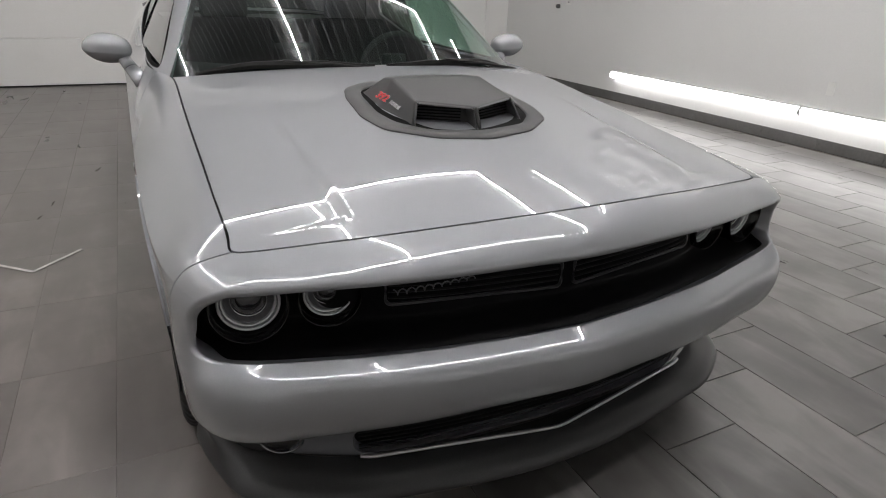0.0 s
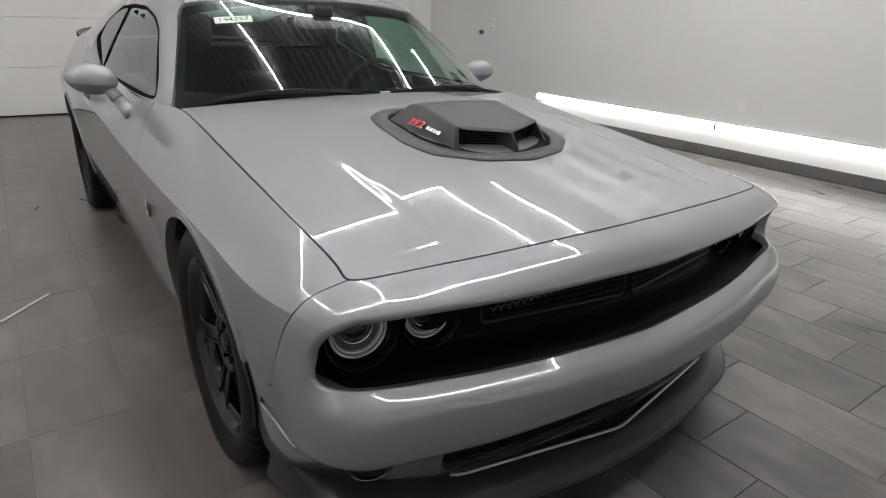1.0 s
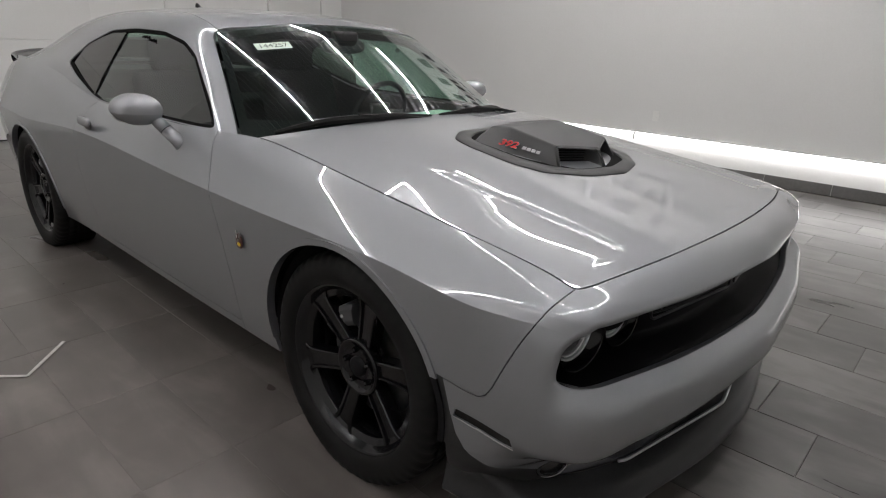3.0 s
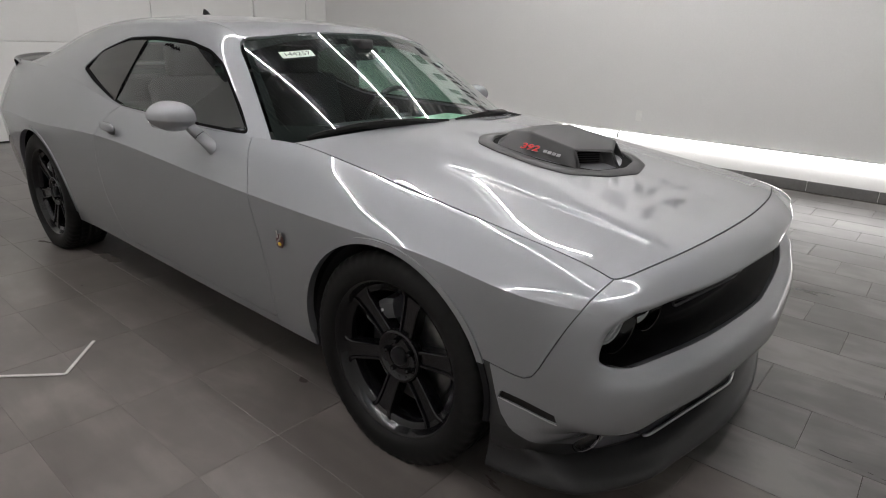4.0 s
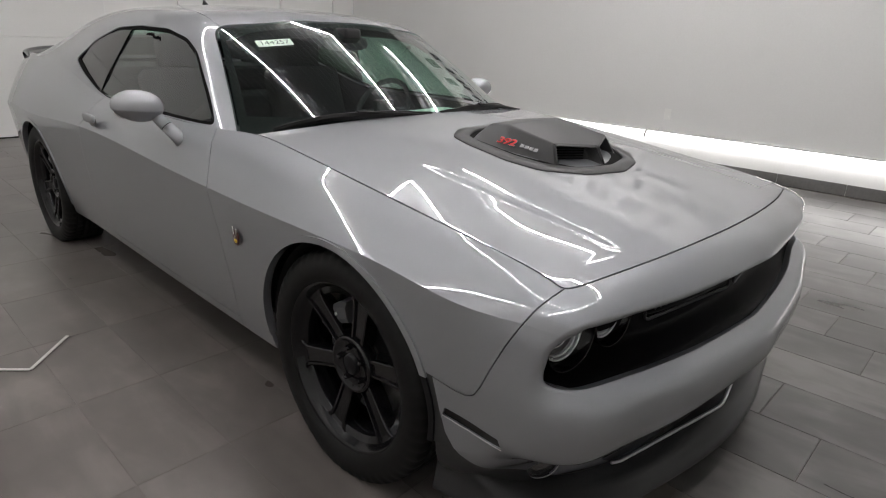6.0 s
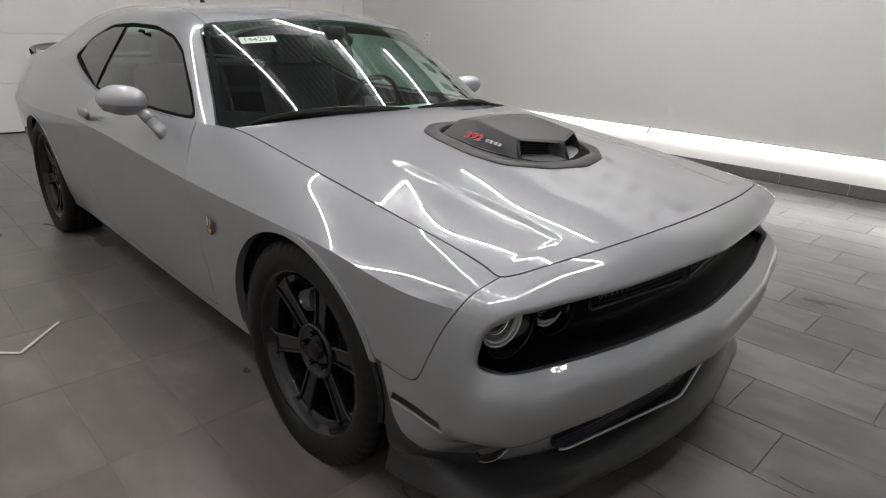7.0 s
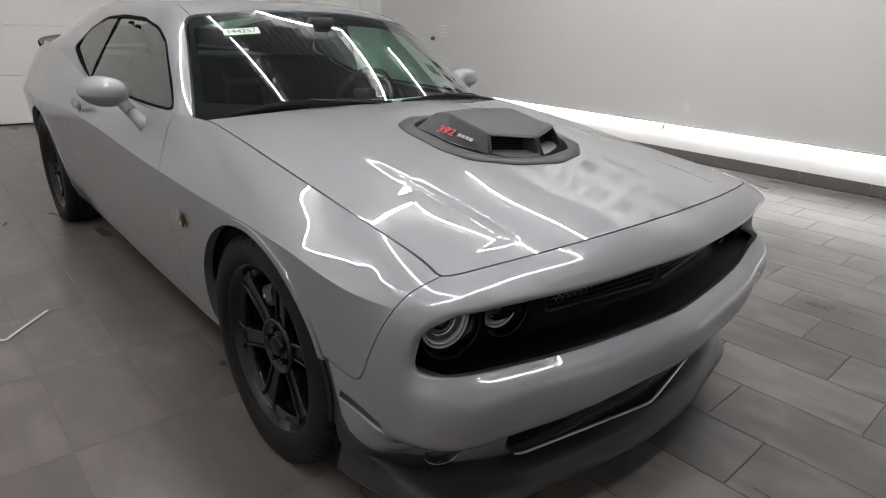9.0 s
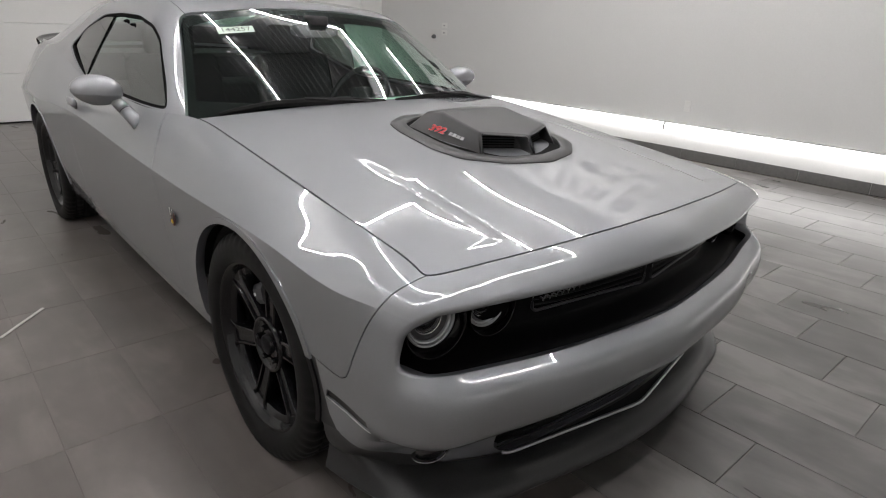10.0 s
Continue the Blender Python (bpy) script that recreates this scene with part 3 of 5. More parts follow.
FENDER_FRONT = np.array([(-0.652, 1.3), (-0.652, 0.79), (-0.645, 0.765), (-0.625, 0.72), (-0.592, 0.655), (-0.562, 0.59), (-0.537, 0.535), (-0.518, 0.505), (-0.495, 0.491), (-0.46, 0.489),
                         (-0.36, 0.503), (0.3, 0.503), (0.3, 0.0), (0.612, 0.0), (0.615, 0.45), (0.64, 0.60), (0.695, 0.77), (0.80, 0.905), (0.82, 0.945), (0.82, 1.3)])
DOOR = np.array([(0.82, 1.3), (0.82, 0.945), (0.80, 0.905), (0.695, 0.77), (0.64, 0.60), (0.615, 0.45), (0.614, 0.30), (0.63, 0.285), (1.90, 0.285), (1.96, 0.33), (2.03, 0.50), (2.05, 0.66), (2.035, 0.80), (1.96, 0.92), (1.90, 0.965), (1.90, 1.3)])


def arch(yc, zc, r, flat=0.93):
    return lambda p: np.hypot(p[:, 1] - yc, (p[:, 2] - zc) * np.where(p[:, 2] > zc, 1 / flat * 0.94, 1)) - r


arch_front, arch_rear = arch(0.010, 0.345, 0.392), arch(2.955, 0.345, 0.388)
GAP = 0.0014
seam_fender = lambda p: inside(FENDER_FRONT, p[:, 1], p[:, 2])
in_door = lambda p: inside(DOOR, p[:, 1], p[:, 2])


def shelf_back(ax):
    """How far back the bumper's shelf reaches under the grille."""
    return curve([0, 0.1, 0.28, 0.5, 0.66, 0.8, 0.9], [-0.842, -0.836, -0.820, -0.789, -0.752, -0.712, -0.665], np.minimum(ax, 0.9))


def opening(p):
    """Grille opening in the front view: a long rounded box, a little deeper in the middle."""
    ax = np.abs(p[:, 0])
    low, top = 0.541 + 0.021 * (ax / 0.8) ** 1.6, 0.739 - 0.004 * ax
    under = low - p[:, 2] - 0.8 * (p[:, 1] - shelf_back(ax))
    r = np.where(p[:, 2] - top > under, 0.085, 0.048)
    dx, dz = ax - (0.856 - r), np.maximum(under, p[:, 2] - top) + r
    d = np.hypot(np.maximum(dx, 0), np.maximum(dz, 0)) + np.minimum(np.maximum(dx, dz), 0) - r
    return np.where(p[:, 1] < -0.6, d, 1.0)


def lip_radius(p):
    """A tight edge above and under the grille, a softer one at the ends."""
    x, z = np.abs(p[:1]), p[2:3]
    return 0.006 + 0.006 * float(smooth(0.60, 0.66, z)[0]) + 0.004 * float(smooth(0.77, 0.82, x)[0])


def lip_back(p):
    k = float(smooth(0.68, 0.58, np.array([p[2]]))[0])
    end = float(smooth(0.79, 0.835, np.abs(p[:1]))[0])
    return (0.0, 0.012 + 0.004 * k + 0.045 * end, -0.002 * k)


MARK = np.array([(-0.60, 0.390), (-0.592, 0.420), (-0.428, 0.426), (-0.421, 0.402)])
FLARE = np.array([(-0.383, 0.52), (-0.396, 0.47), (-0.410, 0.41), (-0.430, 0.355), (-0.468, 0.308), (-0.515, 0.286), (-0.566, 0.268), (-0.61, 0.245), (-0.62, 0.10), (-0.10, 0.10), (-0.10, 0.52)])
in_flare = lambda p: np.where((p[:, 1] > -0.63) & (p[:, 1] < 0), inside(FLARE, p[:, 1], p[:, 2]), -1.0)
out_flare = lambda p: -in_flare(p) - 0.0015
marker_hole = lambda p: -inside(MARK, p[:, 1], p[:, 2])
fine = lambda a, b, step: np.linspace(a, b, max(2, int(round((b - a) / step)) + 1))
creased = lambda a, b, step: np.sort(np.r_[fine(a, b, step), 0.1735, 0.1750, 0.1765])
u_nose = u_at(-0.2)
shell("front_bumper", SKIRT, fine(0, u_nose, 0.012), creased(0.004, V_END, 0.01),
      (lambda p: -seam_fender(p) - GAP, arch_front, opening, marker_hole, out_flare), PAINT, car, (1, -1), 0.02, flip=True, roll=(opening, lip_radius, lip_back))
for s in (-1, 1):
    shell("fender", SKIRT, fine(US[5], u_at(0.86), 0.013), creased(0.004, V_END, 0.01), (lambda p: seam_fender(p) - GAP, arch_front), PAINT, car, (s,), 0.014, flip=True)
    shell("door", SKIRT, fine(u_at(0.58), u_at(2.08), 0.015), creased(0.0, V_END, 0.012), (lambda p: in_door(p) - GAP,), PAINT, car, (s,), 0.014, flip=True)
    shell("quarter_panel", SKIRT, fine(u_at(0.58), U_END, 0.02), creased(0.0, V_END, 0.012),
          (lambda p: -in_door(p) - GAP, lambda p: -seam_fender(p) - GAP, arch_rear), PAINT, car, (s,), 0.014, flip=True)

# hood
uu = np.linspace(0, u_at(0.62), 160)
seam_row = SKIRT.at(uu, np.zeros(160))
HOOD_EDGE = np.array([(x, y) for x, y in seam_row[:, :2]] + [(0.748, 0.75), (-0.748, 0.75)] + [(-x, y) for x, y in seam_row[:0:-1, :2]])


def hood_at(x, y):
    ax = np.abs(x)
    edge = 0.508 + 0.02 * smooth(-0.6, 0.1, y)
    depth = np.interp(y, [-0.66, -0.622, -0.30], [0.0, 0.0032, 0.0068]) * (1 - smooth(-0.32, 0.12, y))
    pan = smooth(edge - 0.013, edge + 0.013, ax) * smooth(-0.655, -0.622, y - 0.06 * (ax - 0.5)) * np.clip((0.75 - ax) / 0.23, 0, 1)
    return np.c_[x, y, hood_z(x, y) - depth * pan]


HOOD = Field(hood_at)
HOOD_REAR = lambda x: 0.52 + 0.09 * (np.abs(x) / 0.74) ** 2
shell("hood", HOOD, fine(-0.77, 0.77, 0.014), fine(-0.78, 0.64, 0.014),
      (lambda p: inside(HOOD_EDGE, p[:, 0], p[:, 1]) - 0.0022, lambda p: HOOD_REAR(p[:, 0]) - p[:, 1]), PAINT, car, (1,), 0.014)


# greenhouse: roof, pillars and glass
def cabin():
    rows = [
        [(0, 1.185, 1.325), (0.25, 1.190, 1.320), (0.46, 1.200, 1.300), (0.575, 1.205, 1.275), (0.615, 1.12, 1.205), (0.665, 0.98, 1.10), (0.71, 0.86, 1.005), (0.755, 0.75, 0.925)],
        [(0, 1.30, 1.354), (0.25, 1.30, 1.349), (0.47, 1.30, 1.329), (0.59, 1.29, 1.299), (0.645, 1.22, 1.226), (0.70, 1.08, 1.115), (0.75, 0.97, 1.015), (0.795, 0.88, 0.935)],
        [(0, 1.60, 1.388), (0.26, 1.60, 1.382), (0.48, 1.58, 1.362), (0.60, 1.55, 1.328), (0.665, 1.50, 1.248), (0.725, 1.45, 1.13), (0.775, 1.42, 1.03), (0.812, 1.40, 0.942)],
        [(0, 2.0, 1.400), (0.26, 2.0, 1.394), (0.48, 2.0, 1.373), (0.60, 2.0, 1.338), (0.668, 2.0, 1.256), (0.728, 2.0, 1.145), (0.778, 1.98, 1.047), (0.812, 1.95, 0.955)],
        [(0, 2.4, 1.388), (0.26, 2.4, 1.382), (0.47, 2.4, 1.361), (0.59, 2.4, 1.326), (0.66, 2.42, 1.247), (0.72, 2.43, 1.158), (0.765, 2.42, 1.09), (0.798, 2.4, 1.028)],
        [(0, 2.8, 1.342), (0.25, 2.8, 1.336), (0.45, 2.81, 1.317), (0.57, 2.83, 1.281), (0.642, 2.85, 1.218), (0.697, 2.87, 1.158), (0.737, 2.89, 1.11), (0.767, 2.91, 1.072)],
        [(0, 3.2, 1.243), (0.24, 3.2, 1.239), (0.42, 3.21, 1.224), (0.545, 3.23, 1.197), (0.617, 3.26, 1.160), (0.668, 3.29, 1.127), (0.706, 3.32, 1.10), (0.737, 3.35, 1.083)],
        [(0, 3.5, 1.118), (0.24, 3.5, 1.116), (0.42, 3.51, 1.110), (0.54, 3.52, 1.102), (0.605, 3.54, 1.094), (0.65, 3.56, 1.087), (0.685, 3.58, 1.081), (0.715, 3.6, 1.076)],
    ]
    t = np.array(rows, float)
    v = np.array([0, 0.25, 0.47, 0.60, 0.70, 0.83, 0.94, 1.04])
    t = np.concatenate([t[:, 2:0:-1] * np.array([-1, 1, 1]), t], axis=1)
    return Sheet(t, [0, 0.13, 0.45, 0.85, 1.25, 1.67, 2.10, 2.36], np.r_[-v[2:0:-1], v])


CABIN = cabin()
DLO = outline([(0.86, 0.944), (1.36, 0.946), (1.90, 0.956), (2.02, 0.975), (2.27, 1.045), (2.455, 1.105), (2.31, 1.202), (2.06, 1.270), (1.80, 1.282), (1.50, 1.274), (1.30, 1.240), (1.19, 1.190), (0.99, 1.045)], 3, 0.035)
in_dlo = lambda p: np.where(np.abs(p[:, 0]) > 0.5, inside(DLO, p[:, 1], p[:, 2]), -1.0)
behind = lambda p: p[:, 1] - 1.885 - (1.265 - p[:, 2]) * 0.36
BACKLIGHT = outline([(-0.56, 2.58), (0.56, 2.58), (0.5, 3.22), (-0.5, 3.22)], 4, 0.08)
in_back = lambda p: np.where(p[:, 1] > 2.3, inside(BACKLIGHT, p[:, 0], p[:, 1]), -1.0)
ga, gb = (q.ravel() for q in np.meshgrid(np.linspace(0.05, 1.8, 60), np.linspace(0.6, 1.04, 40)))
near = CABIN.at(ga, gb)
near = near[in_dlo(near) > -0.01]
glass_terms = lambda y, z: np.c_[0 * y + 1, y, z, y * y, y * z, z * z]
GLASS_FIT = np.linalg.lstsq(glass_terms(near[:, 1], near[:, 2]), near[:, 0], rcond=None)[0]
PANE = Field(lambda y, z: np.c_[glass_terms(y, z) @ GLASS_FIT, y, z])
ditch = lambda p: np.abs(p[:, 0]) - (0.553 - 0.06 * smooth(1.25, 1.9, p[:, 1]) + 0.05 * smooth(2.0, 2.8, p[:, 1]))
shell("roof", CABIN, fine(0, 2.36, 0.02), fine(0, 0.75, 0.013), (lambda p: -ditch(p) - GAP, lambda p: -in_back(p)), PAINT, car, (1, -1), 0.012, flip=True)
for s in (-1, 1):
    shell("pillar_frame", CABIN, fine(0, 2.36, 0.02), fine(0.3, 1.04, 0.011), (lambda p: ditch(p) - GAP, lambda p: -in_dlo(p), lambda p: -in_back(p)), PAINT, car, (s,), 0.02, flip=True)
    shell("window_seal", CABIN, fine(0.0, 2.0, 0.02), fine(0.55, 1.04, 0.01), (in_dlo, lambda p: 0.0115 - in_dlo(p)), SEAL, car, (s,), 0.01, flip=True, lift=-0.004)
    shell("side_window", PANE, fine(0.84, 2.48, 0.03), fine(0.92, 1.30, 0.02), (lambda p: in_dlo(p) - 0.006,), SIDE_GLASS, car, (s,), 0, lift=-0.010)
    shell("quarter_window", PANE, fine(1.7, 2.48, 0.03), fine(0.92, 1.30, 0.02), (lambda p: in_dlo(p) - 0.006, lambda p: behind(p) - 0.004), DARK_GLASS, car, (s,), 0, lift=-0.007)
    shell("window_divider", CABIN, fine(0.6, 1.6, 0.0025), fine(0.55, 1.04, 0.003), (lambda p: in_dlo(p) - 0.006, lambda p: 0.0012 - np.abs(behind(p))), SEAL, car, (s,), 0.008, flip=True, lift=-0.003)
squiggle = [(1.675, 1.243), (1.655, 1.252), (1.648, 1.240), (1.632, 1.252), (1.622, 1.240), (1.606, 1.250), (1.596, 1.236)]
uu, vv = np.meshgrid(np.linspace(0.4, 1.0, 120), np.linspace(0.6, 0.8, 80))
near = CABIN.at(uu.ravel(), vv.ravel())
pts = [near[np.hypot(near[:, 1] - y, near[:, 2] - z).argmin()] * (-1, 1, 1) + np.array((-0.003, 0, 0)) for y, z in squiggle]
part("marker_scribble", sweep(pts, 0.0035, 5), SEAL, car, "dark marker scribble on the glass", True)
shell("rear_window", CABIN, fine(1.2, 2.36, 0.03), fine(0, 0.7, 0.03), (lambda p: in_back(p),), SIDE_GLASS, car, (1, -1), 0, flip=True, lift=-0.006)


def screen_at(a, b):
    base = np.c_[0.752 * a, 0.475 + 0.265 * np.abs(a) ** 3.0, 0.955 - 0.03 * np.abs(a) ** 3]
    top = np.c_[0.572 * a, 1.183 + 0.02 * np.abs(a) ** 3, 1.325 - 0.05 * np.abs(a) ** 2.6]
    t = b[:, None]
    return base * (1 - t) + top * t + np.c_[0 * a, 0 * a, 0 * a + 1] * (0.012 * np.sin(np.pi * np.clip(b, 0, 1)))[:, None]


SCREEN = Field(screen_at)
shell("windscreen", SCREEN, fine(-0.995, 0.995, 0.03), fine(0.0, 0.992, 0.03), (), GLASS, car, (1,), 0)

# linings that close the gaps and the cabin
LINING = grain(material("dark_lining", (0.012, 0.012, 0.013), 0.85), 60, (0.009, 0.009, 0.01), (0.016, 0.016, 0.017))
shell("inner_body", SKIRT, fine(0, U_END, 0.05), fine(0.0, V_END, 0.03), (arch_front, arch_rear, opening), LINING, car, (1, -1), 0, flip=True, lift=-0.016)
shell("headliner", CABIN, fine(0.02, 2.36, 0.04), fine(0, 1.04, 0.02), (lambda p: -in_dlo(p) - 0.002, lambda p: -in_back(p)), LINING, car, (1, -1), 0, flip=True, lift=-0.028)
shell("hood_liner", HOOD, fine(-0.74, 0.74, 0.05), fine(-0.74, 0.56, 0.05), (), LINING, car, (1,), 0, lift=-0.022)
bm = box((1.4, 2.0, 0.02), (0, 1.55, 0.24))
box((0.9, 4.3, 0.02), (0, 1.65, 0.22), bm=bm)
box((1.5, 0.02, 0.6), (0, 0.56, 0.55), bm=bm)
part("underbody", bm, LINING, car)


def deck_at(x, y):
    return np.c_[x, y, 1.083 - 0.03 * np.abs(x / 0.7) ** 2.5 - 0.1 * (y - 3.5) ** 2]


shell("boot_lid", Field(deck_at), fine(-0.7, 0.7, 0.04), fine(3.42, 3.96, 0.04), (lambda p: 0.70 - 0.25 * (p[:, 1] - 3.45) - np.abs(p[:, 0]),), PAINT, car, (1,), 0.02)


# wheel arch lips and liners
def arch_lip(name, cut, u0, u1, s):
    shell(name, SKIRT, fine(u_at(u0), u_at(u1), 0.012), fine(0.02, V_END, 0.008), (lambda p: cut(p) + 0.001, lambda p: 0.018 - cut(p), lambda p: p[:, 2] - np.where(p[:, 1] < 0, 0.49, 0.30)), PAINT, car, (s,), 0.03, flip=True, lift=0.005)


for s in (-1, 1):
    arch_lip("wheel_arch_lip", arch_front, -0.48, 0.5, s)
    arch_lip("wheel_arch_lip", arch_rear, 2.45, 3.45, s)
    shell("arch_edge", SKIRT, fine(u_at(-0.48), u_at(-0.2), 0.012), fine(0.3, V_END, 0.008), (lambda p: arch_front(p) + 0.001, lambda p: 0.016 - arch_front(p), lambda p: 0.49 - p[:, 2], lambda p: -0.2 - p[:, 1]), MATTE_BLACK, car, (s,), 0.03, flip=True, lift=0.004, label="matte black wheel arch edge")
    for yc in (0.0, 2.95):
        bm = bmesh.new()
        n = 40
        ring = []
        for i in range(n + 1):
            a = math.radians(-15 + 210 * i / n)
            ring.append([bm.verts.new((s * x, yc + 0.40 * math.cos(a), 0.345 + 0.39 * math.sin(a))) for x in (0.45, 0.85)])
        for p, q in zip(ring, ring[1:]):
            bm.faces.new((p[0], p[1], q[1], q[0]))
        box((0.02, 0.8, 0.6), (s * 0.45, yc, 0.45), bm=bm)
        part("wheel_arch_liner", bm, LINING, car)


# wheels
def make_wheel():
    """One wheel about its middle, its face towards +x."""
    w = empty("wheel")
    prof = [(0.262, 0.098), (0.275, 0.112), (0.300, 0.119), (0.325, 0.117), (0.342, 0.110), (0.352, 0.102), (0.3575, 0.094), (0.3595, 0.080),
            (0.3605, 0.064), (0.353, 0.062), (0.353, 0.054), (0.361, 0.052), (0.362, 0.022), (0.354, 0.020), (0.354, 0.010), (0.362, 0.008), (0.362, -0.012), (0.354, -0.014),
            (0.354, -0.024), (0.361, -0.026), (0.361, -0.060), (0.353, -0.062), (0.353, -0.07), (0.359, -0.072), (0.357, -0.10), (0.335, -0.115), (0.29, -0.118), (0.255, -0.1)]
    tread = lambda i, j: -0.005 if (3 < j < 9 or 10 < j < 13 or 19 < j < 24) and i % 4 == (0 if j < 10 else 1) else 0.0
    tyre = lathe(prof, 224, "X", wave=tread)
    for v in tyre.verts:  # the weight flattens the tread on the floor and bulges the wall above it
        low = max(0.0, -v.co.z - 0.24)
        v.co.x += math.copysign(0.10 * low * low / 0.12, v.co.x) if abs(v.co.x) > 0.09 else 0.0
        v.co.z = max(v.co.z, -0.3425)
    part("tyre", tyre, RUBBER, w, "black rubber tyre", True)
    rim = [(0.256, -0.10), (0.244, -0.09), (0.232, -0.06), (0.230, 0.03), (0.238, 0.062), (0.246, 0.074), (0.250, 0.080), (0.258, 0.094), (0.266, 0.103), (0.270, 0.101), (0.270, 0.094)]
    bm = lathe(rim, 96, "X")
    part("rim", bm, GLOSS_BLACK, w, "gloss black six-spoke rim", True)
    part("rim_face", lathe([(0.222, 0.040), (0.2225, 0.064), (0.2265, 0.0705), (0.248, 0.074), (0.254, 0.082), (0.256, 0.088)], 96, "X"), GLOSS_BLACK, w, "", True)
    part("hub_dish", lathe([(0.046, 0.060), (0.074, 0.060), (0.079, 0.067), (0.086, 0.069), (0.091, 0.064), (0.093, 0.05)], 64, "X"), GLOSS_BLACK, w, "", True)
    for k in range(6):
        a = 2 * math.pi * k / 6 + math.radians(14)
        bm = bmesh.new()
        # sections along the spoke: radius, half width, face height
        rows = []
        for r, hw, top, low in ((0.045, 0.030, 0.058, 0.02), (0.085, 0.0295, 0.062, 0.016), (0.13, 0.031, 0.066, 0.018), (0.18, 0.033, 0.0715, 0.026), (0.212, 0.036, 0.0755, 0.036), (0.228, 0.042, 0.077, 0.044), (0.243, 0.054, 0.0775, 0.05)):
            g = hw * 0.62
            rows.append([bm.verts.new((x, r, z)) for x, z in ((low, -hw), (top - 0.012, -hw), (top - 0.003, -hw * 0.93), (top, -hw * 0.84), (top, -g), (top - 0.006, -g * 0.9), (top - 0.006, g * 0.9), (top, g), (top, hw * 0.84), (top - 0.003, hw * 0.93), (top - 0.012, hw), (low, hw))])
        for p, q in zip(rows, rows[1:]):
            for j in range(11):
                bm.faces.new((p[j], q[j], q[j + 1], p[j + 1]))
        bmesh.ops.rotate(bm, cent=(0, 0, 0), matrix=Matrix.Rotation(a, 3, "X"), verts=bm.verts)
        bmesh.ops.recalc_face_normals(bm, faces=bm.faces)
        part("spoke", bm, GLOSS_BLACK, w)
    part("hub", lathe([(0.0, 0.058), (0.070, 0.058), (0.080, 0.050), (0.082, 0.02)], 48, "X"), GLOSS_BLACK, w, "", True)
    part("hub_cap", lathe([(0.0, 0.071), (0.026, 0.071), (0.031, 0.068), (0.033, 0.056)], 32, "X"), MATTE_BLACK, w, "matte black centre cap", True)
    for k in range(5):
        a = 2 * math.pi * k / 5 + 0.5
        bm = lathe([(0.0, 0.074), (0.006, 0.074), (0.0085, 0.070), (0.0095, 0.056)], 6, "X")
        bmesh.ops.translate(bm, vec=(0, 0.055 * math.cos(a), 0.055 * math.sin(a)), verts=bm.verts)
        part("lug_nut", bm, GLOSS_BLACK, w)
    part("brake_disc", lathe([(0.07, -0.02), (0.07, 0.004), (0.178, 0.004), (0.18, 0.002), (0.18, -0.02), (0.07, -0.02)], 64, "X"), DISC, w, "grey steel brake disc", True)
    return w


STEEL = material("dark_steel", (0.16, 0.16, 0.17), 0.3, 0.9)
DISC = grain(material("brake_disc_steel", (0.22, 0.215, 0.21), 0.4, 0.9), 30, (0.15, 0.145, 0.14), (0.25, 0.245, 0.24))
CALIPER = material("caliper_grey", (0.09, 0.09, 0.095), 0.35, 0.3)
WHITE = material("white_print", (0.8, 0.8, 0.8), 0.5)
wheel = make_wheel()
wheel.parent = car
HUB_Z = 0.343
spots = [(-0.772, 0.0, 180), (0.772, 0.0, 0), (-0.785, 2.95, 180), (0.785, 2.95, 0)]
for i, (x, y, rz) in enumerate(spots):
    m = pose(x, y, HUB_Z, 0, 0, rz)
    if i == 0:
        wheel.matrix_basis = m
    else:
        copy_thing(wheel, m)
for x, y, rz in spots:
    s = 1 if x > 0 else -1
    n = 10
    cal = bmesh.new()
    prof = [(0.125, -0.03), (0.125, 0.048), (0.140, 0.055), (0.175, 0.055), (0.190, 0.046), (0.195, -0.03)]
    rings = []
    for i in range(n):
        a = math.radians(28 + 50 * i / (n - 1))
        rings.append([cal.verts.new((s * h, r * math.cos(a), r * math.sin(a))) for r, h in prof])
    for p, q in zip(rings, rings[1:]):
        for j in range(len(prof) - 1):
            cal.faces.new((p[j], p[j + 1], q[j + 1], q[j]))
    cal.faces.new(rings[0]), cal.faces.new(rings[-1][::-1])
    bmesh.ops.recalc_face_normals(cal, faces=cal.faces)
    brake = part("brake_caliper", cal, CALIPER, car, "dark grey brake caliper with white print")
    brake.location = (x, y, HUB_Z)
    a = math.radians(53)
    lab = box((0.002, 0.045, 0.009), (0, 0, 0))
    bmesh.ops.rotate(lab, cent=(0, 0, 0), matrix=Matrix.Rotation(a + math.pi / 2, 3, "X"), verts=lab.verts)
    bmesh.ops.translate(lab, vec=(s * 0.056, 0.158 * math.cos(a), 0.158 * math.sin(a)), verts=lab.verts)
    part("printed_bar", lab, WHITE, brake)


# lower fascia, intake and splitter
def low_net(rows):
    t = np.array(rows, float)
    d = np.r_[0, np.cumsum(np.linalg.norm(np.diff(t[:, 1], axis=0), axis=1))]
    t = np.concatenate([t[2:0:-1] * np.array([-1, 1, 1]), t])
    return t, np.r_[-d[2:0:-1], d], d[-1]


